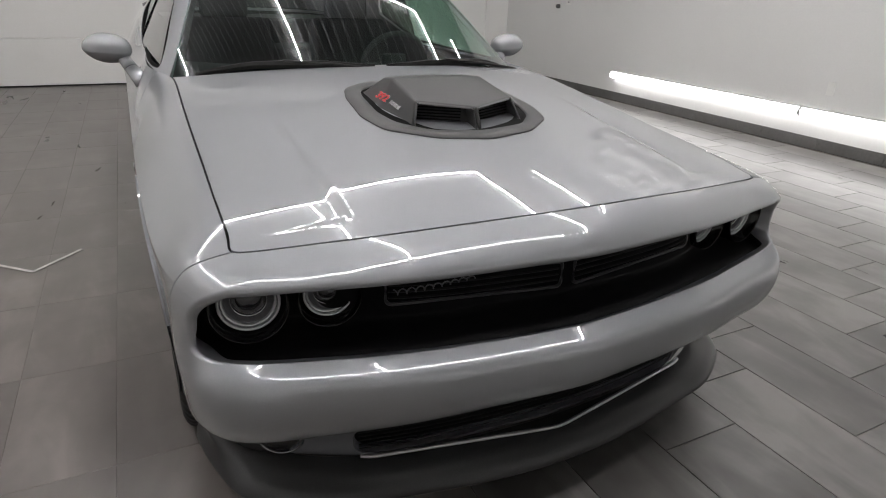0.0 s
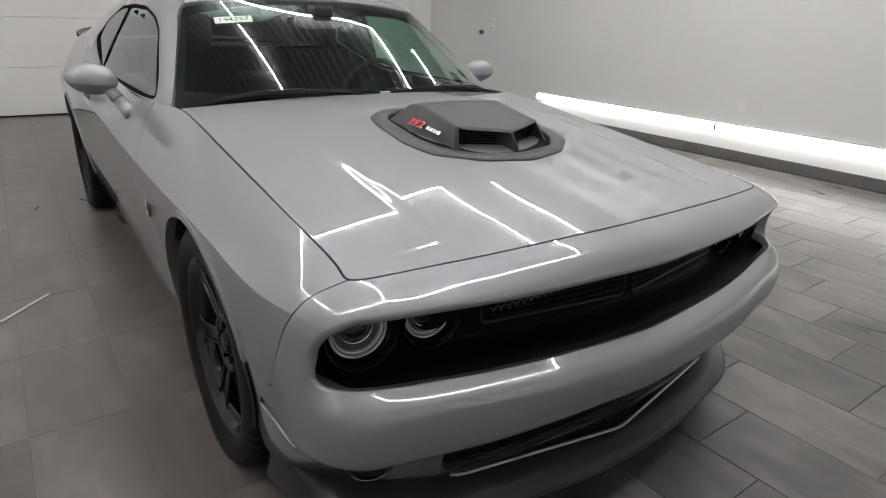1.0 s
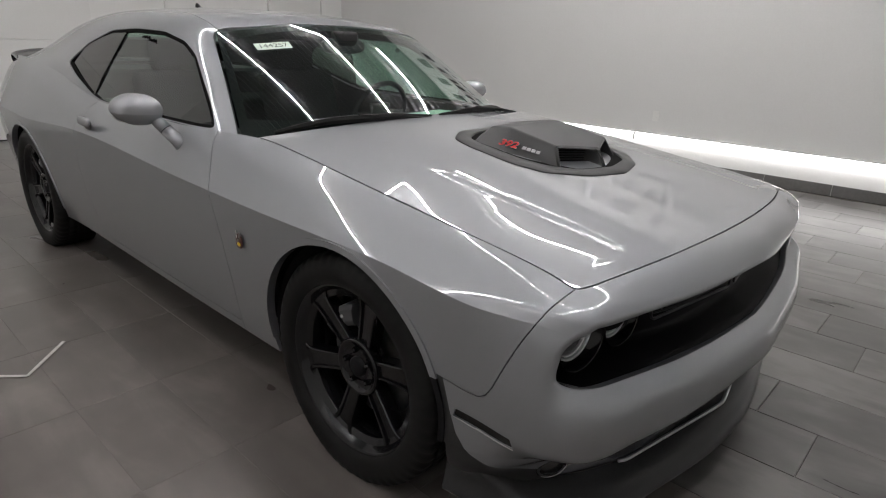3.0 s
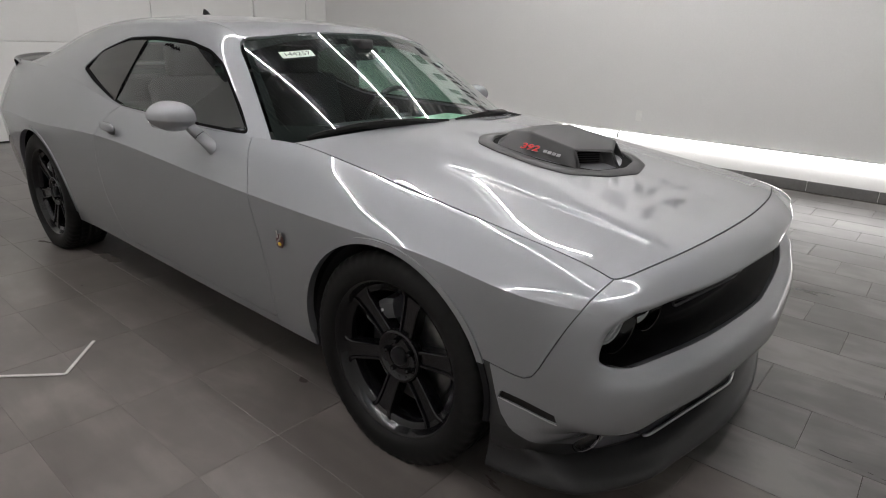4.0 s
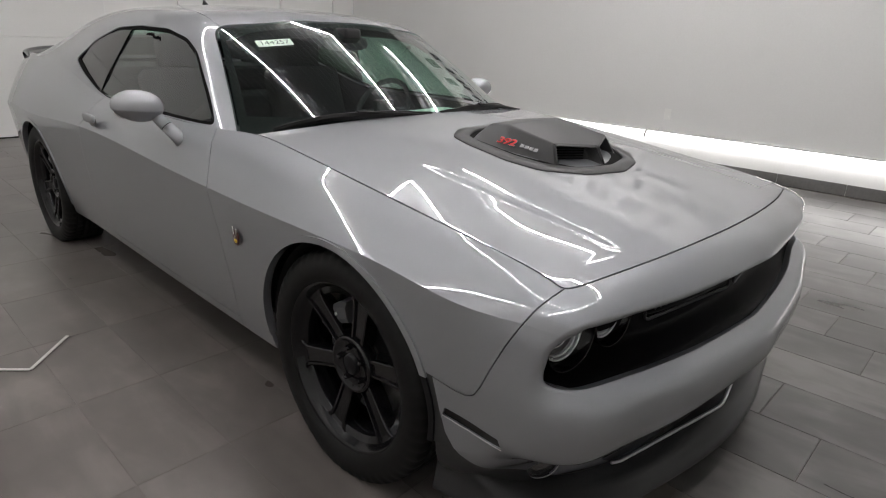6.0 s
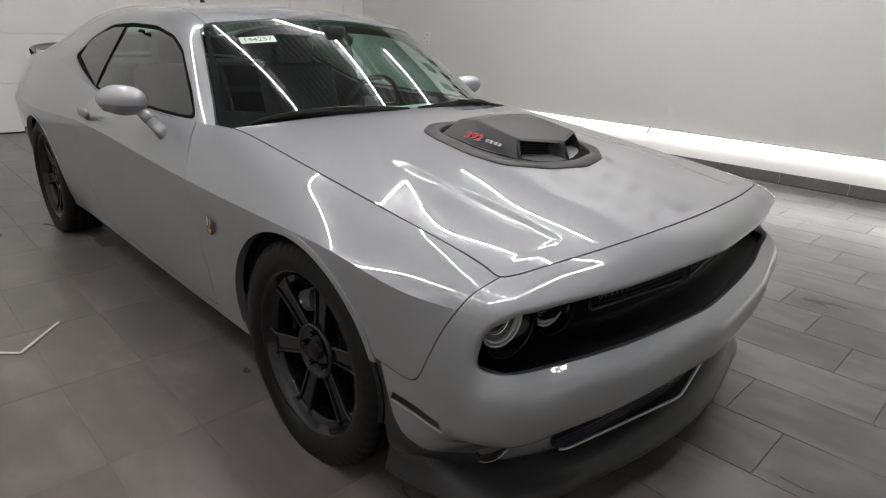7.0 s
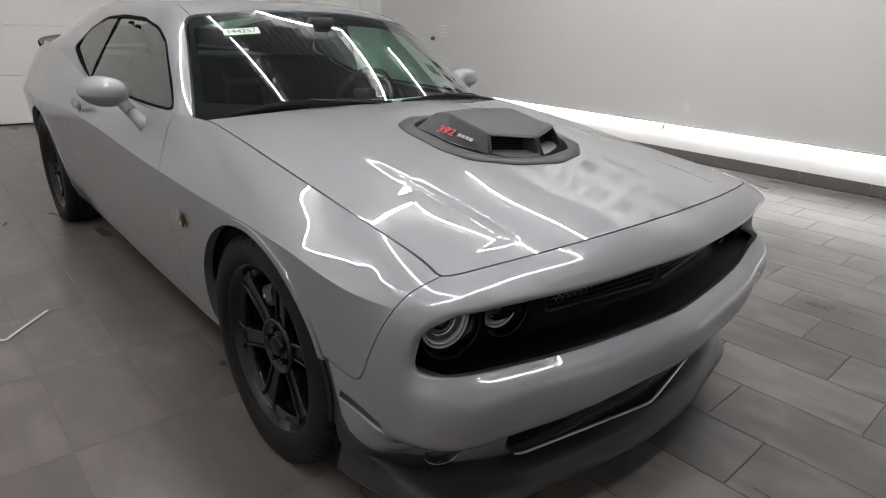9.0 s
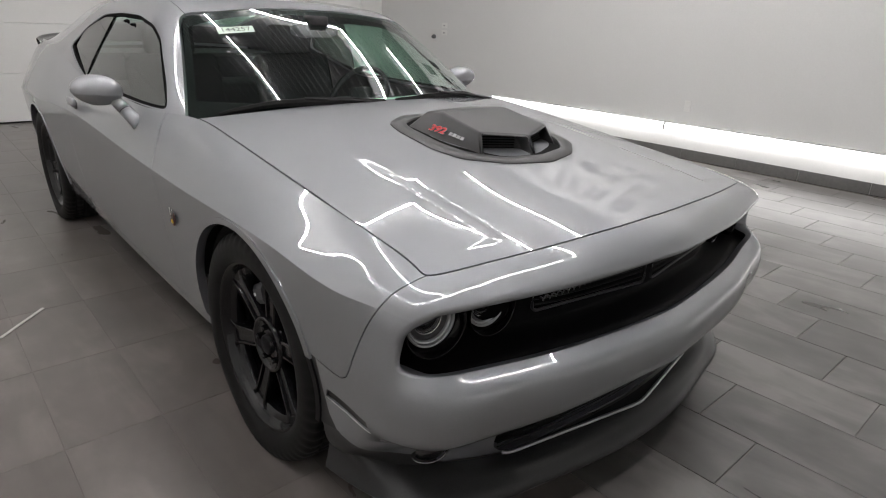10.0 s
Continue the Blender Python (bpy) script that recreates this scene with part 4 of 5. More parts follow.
rows = []
for x, y0 in ((0, -0.795), (0.25, -0.778), (0.5, -0.740)):
    rows.append([(x * 0.98, y0 - 0.006, 0.366), (x, y0 + 0.022, 0.315), (x, y0 + 0.042, 0.262), (x, y0 + 0.048, 0.208)])
rows.append([(0.645, -0.710, 0.364), (0.65, -0.668, 0.314), (0.65, -0.632, 0.262), (0.65, -0.620, 0.208)])
rows.append([(0.733, -0.688, 0.362), (0.735, -0.63, 0.312), (0.735, -0.592, 0.260), (0.74, -0.575, 0.208)])
rows.append([(0.813, -0.62, 0.352), (0.812, -0.577, 0.305), (0.80, -0.54, 0.258), (0.80, -0.525, 0.208)])
rows.append([(0.862, -0.50, 0.326), (0.857, -0.495, 0.292), (0.846, -0.485, 0.250), (0.83, -0.475, 0.208)])
rows.append([(0.880, -0.40, 0.316), (0.877, -0.40, 0.290), (0.868, -0.40, 0.250), (0.845, -0.40, 0.208)])
t, u, lo_end = low_net(rows)
LOW = Sheet(t, u, [0, 0.055, 0.11, 0.16])


def rbox(a, b, ca, cb, ha, hb, r):
    dx, dz = np.abs(a - ca) - (ha - r), np.abs(b - cb) - (hb - r)
    return np.hypot(np.maximum(dx, 0), np.maximum(dz, 0)) + np.minimum(np.maximum(dx, dz), 0) - r


intake = lambda p: rbox(p[:, 0], p[:, 2], 0, 0.262, 0.53, 0.046, 0.03)
fog_hole = lambda p: np.hypot((np.abs(p[:, 0]) - 0.686) / 1.35, p[:, 2] - 0.254) - 0.037
shell("lower_fascia", LOW, fine(0, lo_end, 0.012), fine(0, 0.16, 0.006), (intake, fog_hole, out_flare), PAINT, car, (1, -1), 0.03, flip=True)
MESHM = material("black_mesh", (0.006, 0.006, 0.006), 0.6, spec=0.2)
shell("intake_backing", LOW, fine(0, lo_end, 0.03), fine(0, 0.16, 0.02), (lambda p: 0.58 - np.abs(p[:, 0]),), DARK, car, (1, -1), 0, flip=True, lift=-0.035)
for k in range(7):
    z = 0.226 + 0.012 * k
    pts = []
    for x in np.linspace(-0.515, 0.515, 45):
        ax = abs(x)
        pts.append((x, -0.735 + 0.2 * ax * ax, z))
    part("intake_slat", sweep(pts, 0.0022, 4), MESHM, car)
pts = []
for x in np.linspace(-0.52, 0.52, 61):
    ax = abs(x)
    end = float(smooth(0.49, 0.535, np.array([ax]))[0])
    pts.append((x, -0.806 + 0.178 * math.sqrt(ax * ax + 0.0004) + 0.008 * end, 0.214 + 0.02 * ax + 0.004 * end))
SATIN = material("satin_silver", (0.55, 0.55, 0.56), 0.3, 0.9)
part("intake_trim", sweep(pts, 0.006, 8, flat=0.8), SATIN, car, "satin silver trim along the lower intake", True)
# splitter
SPLITM = grain(material("grained_splitter", (0.021, 0.021, 0.022), 0.40, spec=0.45), 300, (0.017, 0.017, 0.018), (0.026, 0.026, 0.027), 0.05)
rows = []
for x, y, yb in ((0, -0.858, -0.79), (0.25, -0.838, -0.775), (0.5, -0.79, -0.73), (0.66, -0.738, -0.65)):
    rows.append([(x, yb + 0.03, 0.214), (x, yb - 0.012, 0.207), (x, (y + yb) / 2 - 0.006, 0.190), (x, y + 0.004, 0.166), (x, y, 0.150), (x, y + 0.012, 0.138), (x, y + 0.08, 0.134)])
rows.append([(0.70, -0.57, 0.216), (0.73, -0.60, 0.208), (0.748, -0.636, 0.190), (0.761, -0.664, 0.166), (0.764, -0.669, 0.150), (0.755, -0.66, 0.138), (0.70, -0.59, 0.134)])
rows.append([(0.77, -0.52, 0.236), (0.79, -0.545, 0.224), (0.800, -0.577, 0.197), (0.807, -0.606, 0.167), (0.809, -0.611, 0.150), (0.80, -0.604, 0.138), (0.74, -0.55, 0.134)])
rows.append([(0.80, -0.465, 0.275), (0.838, -0.475, 0.262), (0.838, -0.485, 0.220), (0.843, -0.493, 0.170), (0.846, -0.494, 0.151), (0.836, -0.49, 0.138), (0.76, -0.47, 0.134)])
rows.append([(0.81, -0.385, 0.330), (0.850, -0.385, 0.310), (0.852, -0.385, 0.250), (0.862, -0.385, 0.176), (0.866, -0.385, 0.153), (0.854, -0.385, 0.14), (0.77, -0.385, 0.134)])
t, u, sp_end = low_net(rows)
SPLIT = Sheet(t, u, [0, 0.03, 0.07, 0.115, 0.135, 0.155, 0.215])
shell("front_splitter", SPLIT, fine(0, sp_end, 0.015), fine(0, 0.215, 0.006), (), SPLITM, car, (1, -1), 0, flip=True, label="matte black plastic front splitter")

for s in (-1, 1):
    shell("splitter_flare", SKIRT, fine(u_at(-0.62) - 0.03, u_at(-0.33), 0.01), fine(0.3, V_END, 0.008), (in_flare, arch_front), SPLITM, car, (s,), 0.02, flip=True, lift=-0.002, label="black plastic flare ahead of the wheel")
    shell("splitter_flare", LOW, fine(0.5, lo_end, 0.01), fine(0, 0.16, 0.008), (in_flare,), SPLITM, car, (s,), 0.02, flip=True, lift=-0.002)

# fog lamps and side markers
FOGRING = material("fog_ring_metal", (0.26, 0.26, 0.27), 0.15, 1.0)
FOGGLASS = material("fog_lens", (0.02, 0.02, 0.022), 0.08, 0.0, 1.0, 0.02)
MARKM = material("smoked_marker", (0.006, 0.005, 0.005), 0.3, 0.0, 0.1, 0.05, 0.25)
for s in (-1, 1):
    fog = part("fog_lamp", lathe([(0.0, 0.012), (0.02, 0.010), (0.032, 0.002), (0.036, -0.02)], 32, "Y"), FOGGLASS, car, "dark fog lamp in a metal ring", True)
    fog.matrix_basis = pose(s * 0.686, -0.604, 0.252, 0, 0, s * 24) @ Matrix.Diagonal((1.3, -1, 1, 1))
    ring = part("fog_ring", lathe([(0.0365, 0.0), (0.0382, 0.005), (0.0396, 0.003), (0.0396, -0.01)], 40, "Y"), FOGRING, fog, "dark metal ring", True)
    shell("side_marker", SKIRT, fine(u_at(-0.62) - 0.03, u_at(-0.33), 0.01), fine(0.4, V_END, 0.006), (lambda p: inside(MARK, p[:, 1], p[:, 2]) - 0.0015,), MARKM, car, (s,), 0.01, flip=True, lift=-0.004, label="smoked side marker lens")
    # added silver rod: the light caught by the paint edge under the marker
    uu, vv = np.meshgrid(np.linspace(u_at(-0.62) - 0.03, u_at(-0.33), 90), np.linspace(0.4, V_END, 90))
    near = SKIRT.at(uu.ravel(), vv.ravel())
    pts = [near[np.hypot(near[:, 1] - y, near[:, 2] - z).argmin()] * (s, 1, 1) for y, z in zip(np.linspace(-0.598, -0.423, 10), np.linspace(0.3885, 0.4005, 10))]
    part("marker_edge_glint", sweep(pts, 0.0017, 6), SATIN, car, "", True)


# grille and lamps
def nose_y(x):
    ax = np.abs(x)
    return curve([0, 0.25, 0.5, 0.66, 0.78, 0.86], [-0.745, -0.730, -0.676, -0.606, -0.580, -0.545], ax)


GRILLEM = grain(material("black_grille", (0.0035, 0.0035, 0.004), 0.55, spec=0.09), 250, (0.0028, 0.0028, 0.0034), (0.005, 0.005, 0.0056), 0.3, 2)
def grille_at(x, z):
    """An upright panel whose foot sweeps forward to the bumper's shelf."""
    k = smooth(0.590, 0.536, z)
    return np.c_[x, (nose_y(x) + 0.03 * (z - 0.62)) * (1 - k) + (shelf_back(np.abs(x)) + 0.010) * k, z]


GR = Field(grille_at)
shell("grille", GR, fine(-0.815, 0.815, 0.02), fine(0.505, 0.745, 0.01), (), GRILLEM, car, (1,), 0, label="black front grille panel")
GRILLE_EDGE = material("satin_black_edge", (0.03, 0.03, 0.032), 0.35)
for s in (-1, 1):
    loop = []
    for x, z in outline([(0.018, 0.610), (0.453, 0.625), (0.453, 0.690), (0.018, 0.676)], 4, 0.015):
        loop.append((s * x, float(nose_y(np.array([x]))[0]) - 0.012, z))
    part("grille_frame", sweep(loop, 0.004, 6, closed=True), GRILLE_EDGE, car, "", True)
    for k in range(3):
        pts = [(s * x, float(nose_y(np.array([x]))[0]) - 0.008, 0.626 + 0.015 * k + 0.013 * (x / 0.45)) for x in np.linspace(0.025, 0.446, 16)]
        part("grille_slat", sweep(pts, 0.003, 4), PLASTIC, car)
pts = [(-0.44 + 0.185 * t + 0.004 * math.sin(60 * t), float(nose_y(np.array([0.44 - 0.185 * t]))[0]) - 0.020, 0.657 + 0.019 * t + (0.007 - 0.003 * t) * math.cos(60 * t)) for t in np.linspace(0, 1, 120)]
part("script_badge", sweep(pts, 0.0016, 5), STEEL, car, "small dull metal script badge", True)

HALO = material("halo_ring", (0.62, 0.63, 0.65), 0.22, 0.6, 0.3)
LENS = material("projector_lens", (0.03, 0.03, 0.034), 0.04, 0.0, 1.0, 0.01)
REFLECTOR = grain(material("lamp_bowl", (0.07, 0.07, 0.075), 0.45, 0.3), 90, (0.055, 0.055, 0.06), (0.085, 0.085, 0.09))
for x in (-0.730, -0.565, 0.565, 0.730):
    side_lamp = abs(x) > 0.65
    k = 1.0 if side_lamp else 0.85
    lamp = empty("headlamp", pose(x, -0.640 if side_lamp else -0.652, 0.656 if side_lamp else 0.652, 0, 0, 8 * (1 if x > 0 else -1)))
    lamp.parent = car
    part("bezel", lathe([(0.060 * k, 0.04), (0.079 * k, 0.012), (0.080 * k, -0.030), (0.0785 * k, -0.034), (0.0768 * k, -0.031), (0.0735 * k, 0.004), (0.062 * k, 0.006)], 56, "Y"), GLOSS_BLACK, lamp, "", True)
    part("halo", lathe([(0.0645 * k, 0.010), (0.0645 * k, -0.005), (0.0630 * k, -0.008), (0.0595 * k, -0.008), (0.0580 * k, -0.004), (0.0580 * k, 0.010)], 64, "Y"), HALO, lamp, "pale ring light guide", True)
    part("inner_ring", lathe([(0.0565 * k, 0.010), (0.0565 * k, -0.001), (0.0550 * k, -0.003), (0.0515 * k, 0.001), (0.0505 * k, 0.006)], 64, "Y"), HALO, lamp, "pale bright ring", True)
    part("bowl", lathe([(0.0580 * k, 0.010), (0.0500 * k, 0.006), (0.0440 * k, 0.012), (0.0370 * k, 0.015)], 48, "Y"), REFLECTOR, lamp, "", True)
    part("lens_ring", lathe([(0.0378 * k, 0.016), (0.0378 * k, 0.009), (0.0366 * k, 0.008), (0.0356 * k, 0.012)], 48, "Y"), CHROME, lamp, "", True)
    part("projector", lathe([(0.0, -0.004), (0.012 * k, -0.002), (0.024 * k, 0.003), (0.033 * k, 0.010), (0.0366 * k, 0.016)], 40, "Y"), LENS, lamp, "dark projector lens", True)


# shaker scoop
def poly_at(pts, n=5, r=0.04):
    return outline([(x, y) for x, y in pts] + [(-x, y) for x, y in reversed(pts) if abs(x) > 1e-6], n, r)


OUTER = [(0.0, -0.372), (0.155, -0.332), (0.272, -0.235), (0.300, -0.12), (0.288, 0.06), (0.262, 0.155), (0.17, 0.215)]
INNER = [(0.0, -0.318), (0.150, -0.285), (0.222, -0.205), (0.245, -0.11), (0.236, 0.06), (0.215, 0.125), (0.13, 0.165)]
outer, inner_o = poly_at(OUTER, 5, 0.03), poly_at(INNER, 5, 0.03)
bm = bmesh.new()
rows = []
for f, lift in ((0.0, -0.004), (0.0, 0.0030), (0.03, 0.0045), (0.5, 0.0065), (0.95, 0.0075), (1.0, 0.005), (1.0, -0.03)):
    ring = outer * (1 - f) + inner_o * f
    z = hood_z(ring[:, 0], ring[:, 1])
    rows.append([bm.verts.new((x, y, zz + lift)) for (x, y), zz in zip(ring, z)])
for p, q in zip(rows, rows[1:]):
    for i in range(len(p)):
        j = (i + 1) % len(p)
        bm.faces.new((p[i], p[j], q[j], q[i]))
bmesh.ops.recalc_face_normals(bm, faces=bm.faces)
part("scoop_bezel", bm, SCOOPM, car, "matte black hood bezel round the scoop", True)
# flat near-black sheet on the uncut hood, standing for the shaded gap round the scoop
well = bmesh.new()
ring = inner_o * 1.02
z = hood_z(ring[:, 0], ring[:, 1])
vs = [well.verts.new((x, y, zz + 0.0015)) for (x, y), zz in zip(ring, z)]
well.faces.new(vs)
part("scoop_gap_shade", well, DARK, car)
bm = bmesh.new()
P = {}
half = dict(b0=(0, -0.303, 0.886), b1=(0.186, -0.236, 0.892), b2=(0.228, -0.06, 0.917), b3=(0.222, 0.100, 0.945), b4=(0.13, 0.155, 0.95), b5=(0, 0.16, 0.955),
            t0=(0, -0.262, 0.955), t1=(0.162, -0.195, 0.968), r1=(0.155, 0.0, 1.006), r0=(0, -0.008, 1.011), s1=(0.148, 0.08, 0.998), s0=(0, 0.085, 1.003))
for s in (1, -1):
    for k, (x, y, z) in half.items():
        if s == -1 and x == 0:
            P[(k, s)] = P[(k, 1)]
        else:
            P[(k, s)] = bm.verts.new((s * x, y, z))
fronts = []
for s in (1, -1):
    v = lambda *ks: [P[(k, s)] for k in ks]
    fs = [v("t0", "t1", "r1", "r0"), v("r0", "r1", "s1", "s0"), v("s0", "s1", "b4", "b5"), v("t1", "b1", "b2", "r1"), v("r1", "b2", "b3", "s1"), v("s1", "b3", "b4")]
    for f in fs:
        bm.faces.new(f if s == 1 else f[::-1])
    fr = v("t0", "b0", "b1", "t1")
    fronts.append(bm.faces.new(fr if s == 1 else fr[::-1]))
bmesh.ops.recalc_face_normals(bm, faces=bm.faces)
bmesh.ops.inset_individual(bm, faces=fronts, thickness=0.013)
for f in fronts:
    f.material_index = 1
bmesh.ops.bevel(bm, geom=list({v for f in fronts for v in f.verts}), offset=0.012, segments=3, affect="VERTICES", profile=0.5)
fronts = [f for f in bm.faces if f.material_index == 1 and f.calc_area() > 0.002]
for f in bm.faces:
    f.material_index = 0
cav = bmesh.ops.extrude_discrete_faces(bm, faces=fronts)
for f in cav["faces"]:
    bmesh.ops.translate(bm, vec=(0, 0.055, 0.004), verts=list(f.verts))
sharp = [e for e in bm.edges if len(e.link_faces) == 2 and e.calc_face_angle() > 0.12]
bmesh.ops.bevel(bm, geom=sharp, offset=0.008, segments=3, affect="EDGES", profile=0.6)
scoop = part("hood_scoop", bm, SCOOPM, car, "matte black shaker hood scoop with two mouths", True)
for s in (-1, 1):
    mouth = bmesh.new()
    for k in range(6):
        z = 0.898 + 0.0085 * k
        sweep([(s * 0.03, -0.228, z + 0.004), (s * 0.155, -0.182, z + 0.010)], 0.002, 4, bm=mouth)
    part("mouth_slats", mouth, DARK, scoop)
# badge: a red number and a row of pale blocks on each flank of the scoop
def lettering(text, size, depth=0.001):
    """A mesh of built-in font letters, its middle at the origin."""
    c = bpy.data.curves.new(text, "FONT")
    c.body, c.size, c.align_x, c.align_y, c.extrude, c.shear, c.offset = text, size, "CENTER", "CENTER", depth, 0.2, 0.0008
    ob = bpy.data.objects.new(text, c)
    scene.collection.objects.link(ob)
    bpy.context.view_layer.update()
    me = bpy.data.meshes.new_from_object(ob.evaluated_get(bpy.context.evaluated_depsgraph_get()))
    bpy.data.objects.remove(ob)
    bm = bmesh.new()
    bm.from_mesh(me)
    bpy.data.meshes.remove(me)
    return bm


RED = material("red_badge", (0.55, 0.03, 0.03), 0.35, 0.0, 0.5)
PALE = material("pale_badge", (0.75, 0.75, 0.76), 0.25, 0.7)
for s in (-1, 1):
    nrm = Vector((s * 0.744, -0.109, 0.659)).normalized()
    run = Vector((0, 1, 0)) * s
    run = (run - nrm * run.dot(nrm)).normalized()
    up = nrm.cross(run).normalized()
    turn = Matrix((run, up, nrm)).transposed().to_4x4()
    at = Vector((s * 0.1985, -0.034, 0.9535)) + nrm * 0.003
    for nm, mt, lift, grow in (("number_rim", PALE, 0.0, 0.0016), ("red_number", RED, 0.0012, 0.0)):
        num = lettering("392", 0.036)
        num.transform(Matrix.Translation(at + nrm * lift) @ turn @ Matrix.Diagonal((1.35 + grow * 25, 0.92 + grow * 50, 1, 1)))
        part(nm, num, mt, scoop, "red number with a pale rim" if nm == "red_number" else "")
    for k in range(4):
        blk = box((0.0150, 0.013, 0.003), (0, 0, 0), 0.0012, seg=1)
        blk.transform(Matrix.Translation(Vector((s * 0.194, -0.097 - 0.0185 * k, 0.9475 - 0.0022 * k)) + nrm * 0.003) @ turn)
        part("pale_badge_block", blk, PALE, scoop)


# mirrors
def egg(a, b, c, p=2.4, nu=40, nv=24):
    bm = bmesh.new()
    sg = lambda v, e: math.copysign(abs(v) ** e, v)
    rows = []
    for j in range(1, nv):
        f = -math.pi / 2 + math.pi * j / nv
        rows.append([bm.verts.new((a * sg(math.cos(f), 2 / p) * sg(math.cos(t), 2 / p), b * sg(math.cos(f), 2 / p) * sg(math.sin(t), 2 / p), c * sg(math.sin(f), 2 / p)))
                     for t in (2 * math.pi * i / nu for i in range(nu))])
    lo, hi = bm.verts.new((0, 0, -c)), bm.verts.new((0, 0, c))
    for r0, r1 in zip(rows, rows[1:]):
        for i in range(nu):
            k = (i + 1) % nu
            bm.faces.new((r0[i], r0[k], r1[k], r1[i]))
    for i in range(nu):
        k = (i + 1) % nu
        bm.faces.new((lo, rows[0][k], rows[0][i]))
        bm.faces.new((hi, rows[-1][i], rows[-1][k]))
    return bm


MIRROR = material("mirror_glass", (0.8, 0.8, 0.8), 0.02, 1.0)
for s in (-1, 1):
    m = empty("wing_mirror")
    m.parent = car
    tagged(m, "silver wing mirror on a short stalk")
    for nm, up_side in (("mirror_cap", True), ("mirror_shell", False)):
        bm = egg(0.090, 0.074, 0.062, 2.3)
        bmesh.ops.bisect_plane(bm, geom=bm.verts[:] + bm.edges[:] + bm.faces[:], plane_co=(0, 0, -0.010), plane_no=(0, 0, 1), clear_inner=up_side, clear_outer=not up_side)
        for v in bm.verts:  # tapering outwards, flat at the back
            f = v.co.x / 0.090
            if not up_side:
                k = max(0.0, (-0.010 - v.co.z) / 0.05)
                v.co.x *= 0.985 - 0.10 * k
                v.co.y *= 0.985 - 0.22 * k
                v.co.z = -0.010 - (-0.010 - v.co.z) * 0.86
            v.co.z *= 1.0 - 0.18 * max(0, f) ** 2
            v.co.z += 0.006 * f
            v.co.y = min(v.co.y, 0.035)
            v.co.x *= s
        if s < 0:
            bmesh.ops.reverse_faces(bm, faces=bm.faces)
        part(nm, bm, PAINT, m, "", True).location = (s * 0.955, 1.11, 0.996)
    g = part("mirror_pane", egg(0.076, 0.003, 0.046, 2.8, 32, 12), MIRROR, m, "mirror pane")
    g.location = (s * 0.955, 1.145, 0.994)
    a, b = Vector((s * 0.905, 1.09, 0.968)), Vector((s * 0.842, 1.0, 0.868))
    part("mirror_stalk", sweep([a, a.lerp(b, 0.42)], [0.026, 0.028], 20, flat=0.8), PAINT, m, "", True)
    part("stalk_joint", sweep([a.lerp(b, 0.42), a.lerp(b, 0.44)], 0.027, 20, flat=0.8), PLASTIC, m)
    part("stalk_foot", sweep([a.lerp(b, 0.44), a.lerp(b, 0.8), b], [0.0285, 0.031, 0.035], 20, flat=0.8), PAINT, m, "", True)

# door handles
for s in (-1, 1):
    h = empty("door_handle")
    h.parent = car
    bm = egg(0.011, 0.072, 0.022, 3.2, 28, 16)
    part("handle_grip", bm, PAINT, h, "", True).location = (s * 0.917, 1.845, 0.872)
    bm = egg(0.006, 0.05, 0.026, 2.6, 28, 14)
    part("handle_recess", bm, STEEL0, h, "", True).location = (s * 0.909, 1.825, 0.862)

# fender badge: small metal emblem with a yellow spot
YEL = material("yellow_enamel", (0.6, 0.4, 0.03), 0.3)
EMBLEM = material("dark_red_enamel", (0.05, 0.012, 0.012), 0.3)
for s in (-1, 1):
    e = empty("fender_badge")
    e.parent = car
    part("emblem", egg(0.005, 0.021, 0.026, 2.4, 20, 12), EMBLEM, e, "dark red enamel emblem").location = (s * 0.916, 0.502, 0.632)
    for dy, dz, ln, ang in ((-0.010, 0.016, 0.026, 14), (0.010, 0.018, 0.028, -6), (0.002, -0.004, 0.036, 42)):
        bm = box((0.005, 0.008, ln), (0, 0, 0), 0.0015, seg=1)
        bmesh.ops.rotate(bm, cent=(0, 0, 0), matrix=Matrix.Rotation(math.radians(ang), 3, "X"), verts=bm.verts)
        part("emblem_bar", bm, CHROME, e).location = (s * 0.919, 0.502 + dy, 0.638 + dz)
    part("emblem_spot", egg(0.004, 0.010, 0.008, 2, 12, 8), YEL, e).location = (s * 0.9195, 0.497, 0.624)

# cowl, wipers, windscreen border
shell("cowl_panel", Field(lambda x, y: np.c_[x, y, 0.945 - 0.03 * (x / 0.75) ** 2]), fine(-0.74, 0.74, 0.03), fine(0.48, 0.74, 0.02), (lambda p: 0.60 + 0.16 * (np.abs(p[:, 0]) / 0.74) ** 2.2 - p[:, 1], lambda p: p[:, 1] - HOOD_REAR(p[:, 0]) + 0.02), PLASTIC, car, (1,), 0)
FRIT = material("black_frit", (0.006, 0.006, 0.007), 0.8, spec=0.05)
frit = lambda p: np.maximum.reduce([0.028 - (0.752 - 0.18 * (p[:, 2] - 0.93) / 0.37 - np.abs(p[:, 0])), 0.045 - (1.183 - p[:, 1]), 0.985 - p[:, 2]])
shell("windscreen_border", SCREEN, fine(-0.995, 0.995, 0.02), fine(0.0, 0.992, 0.02), (frit,), FRIT, car, (1,), 0, lift=-0.005)


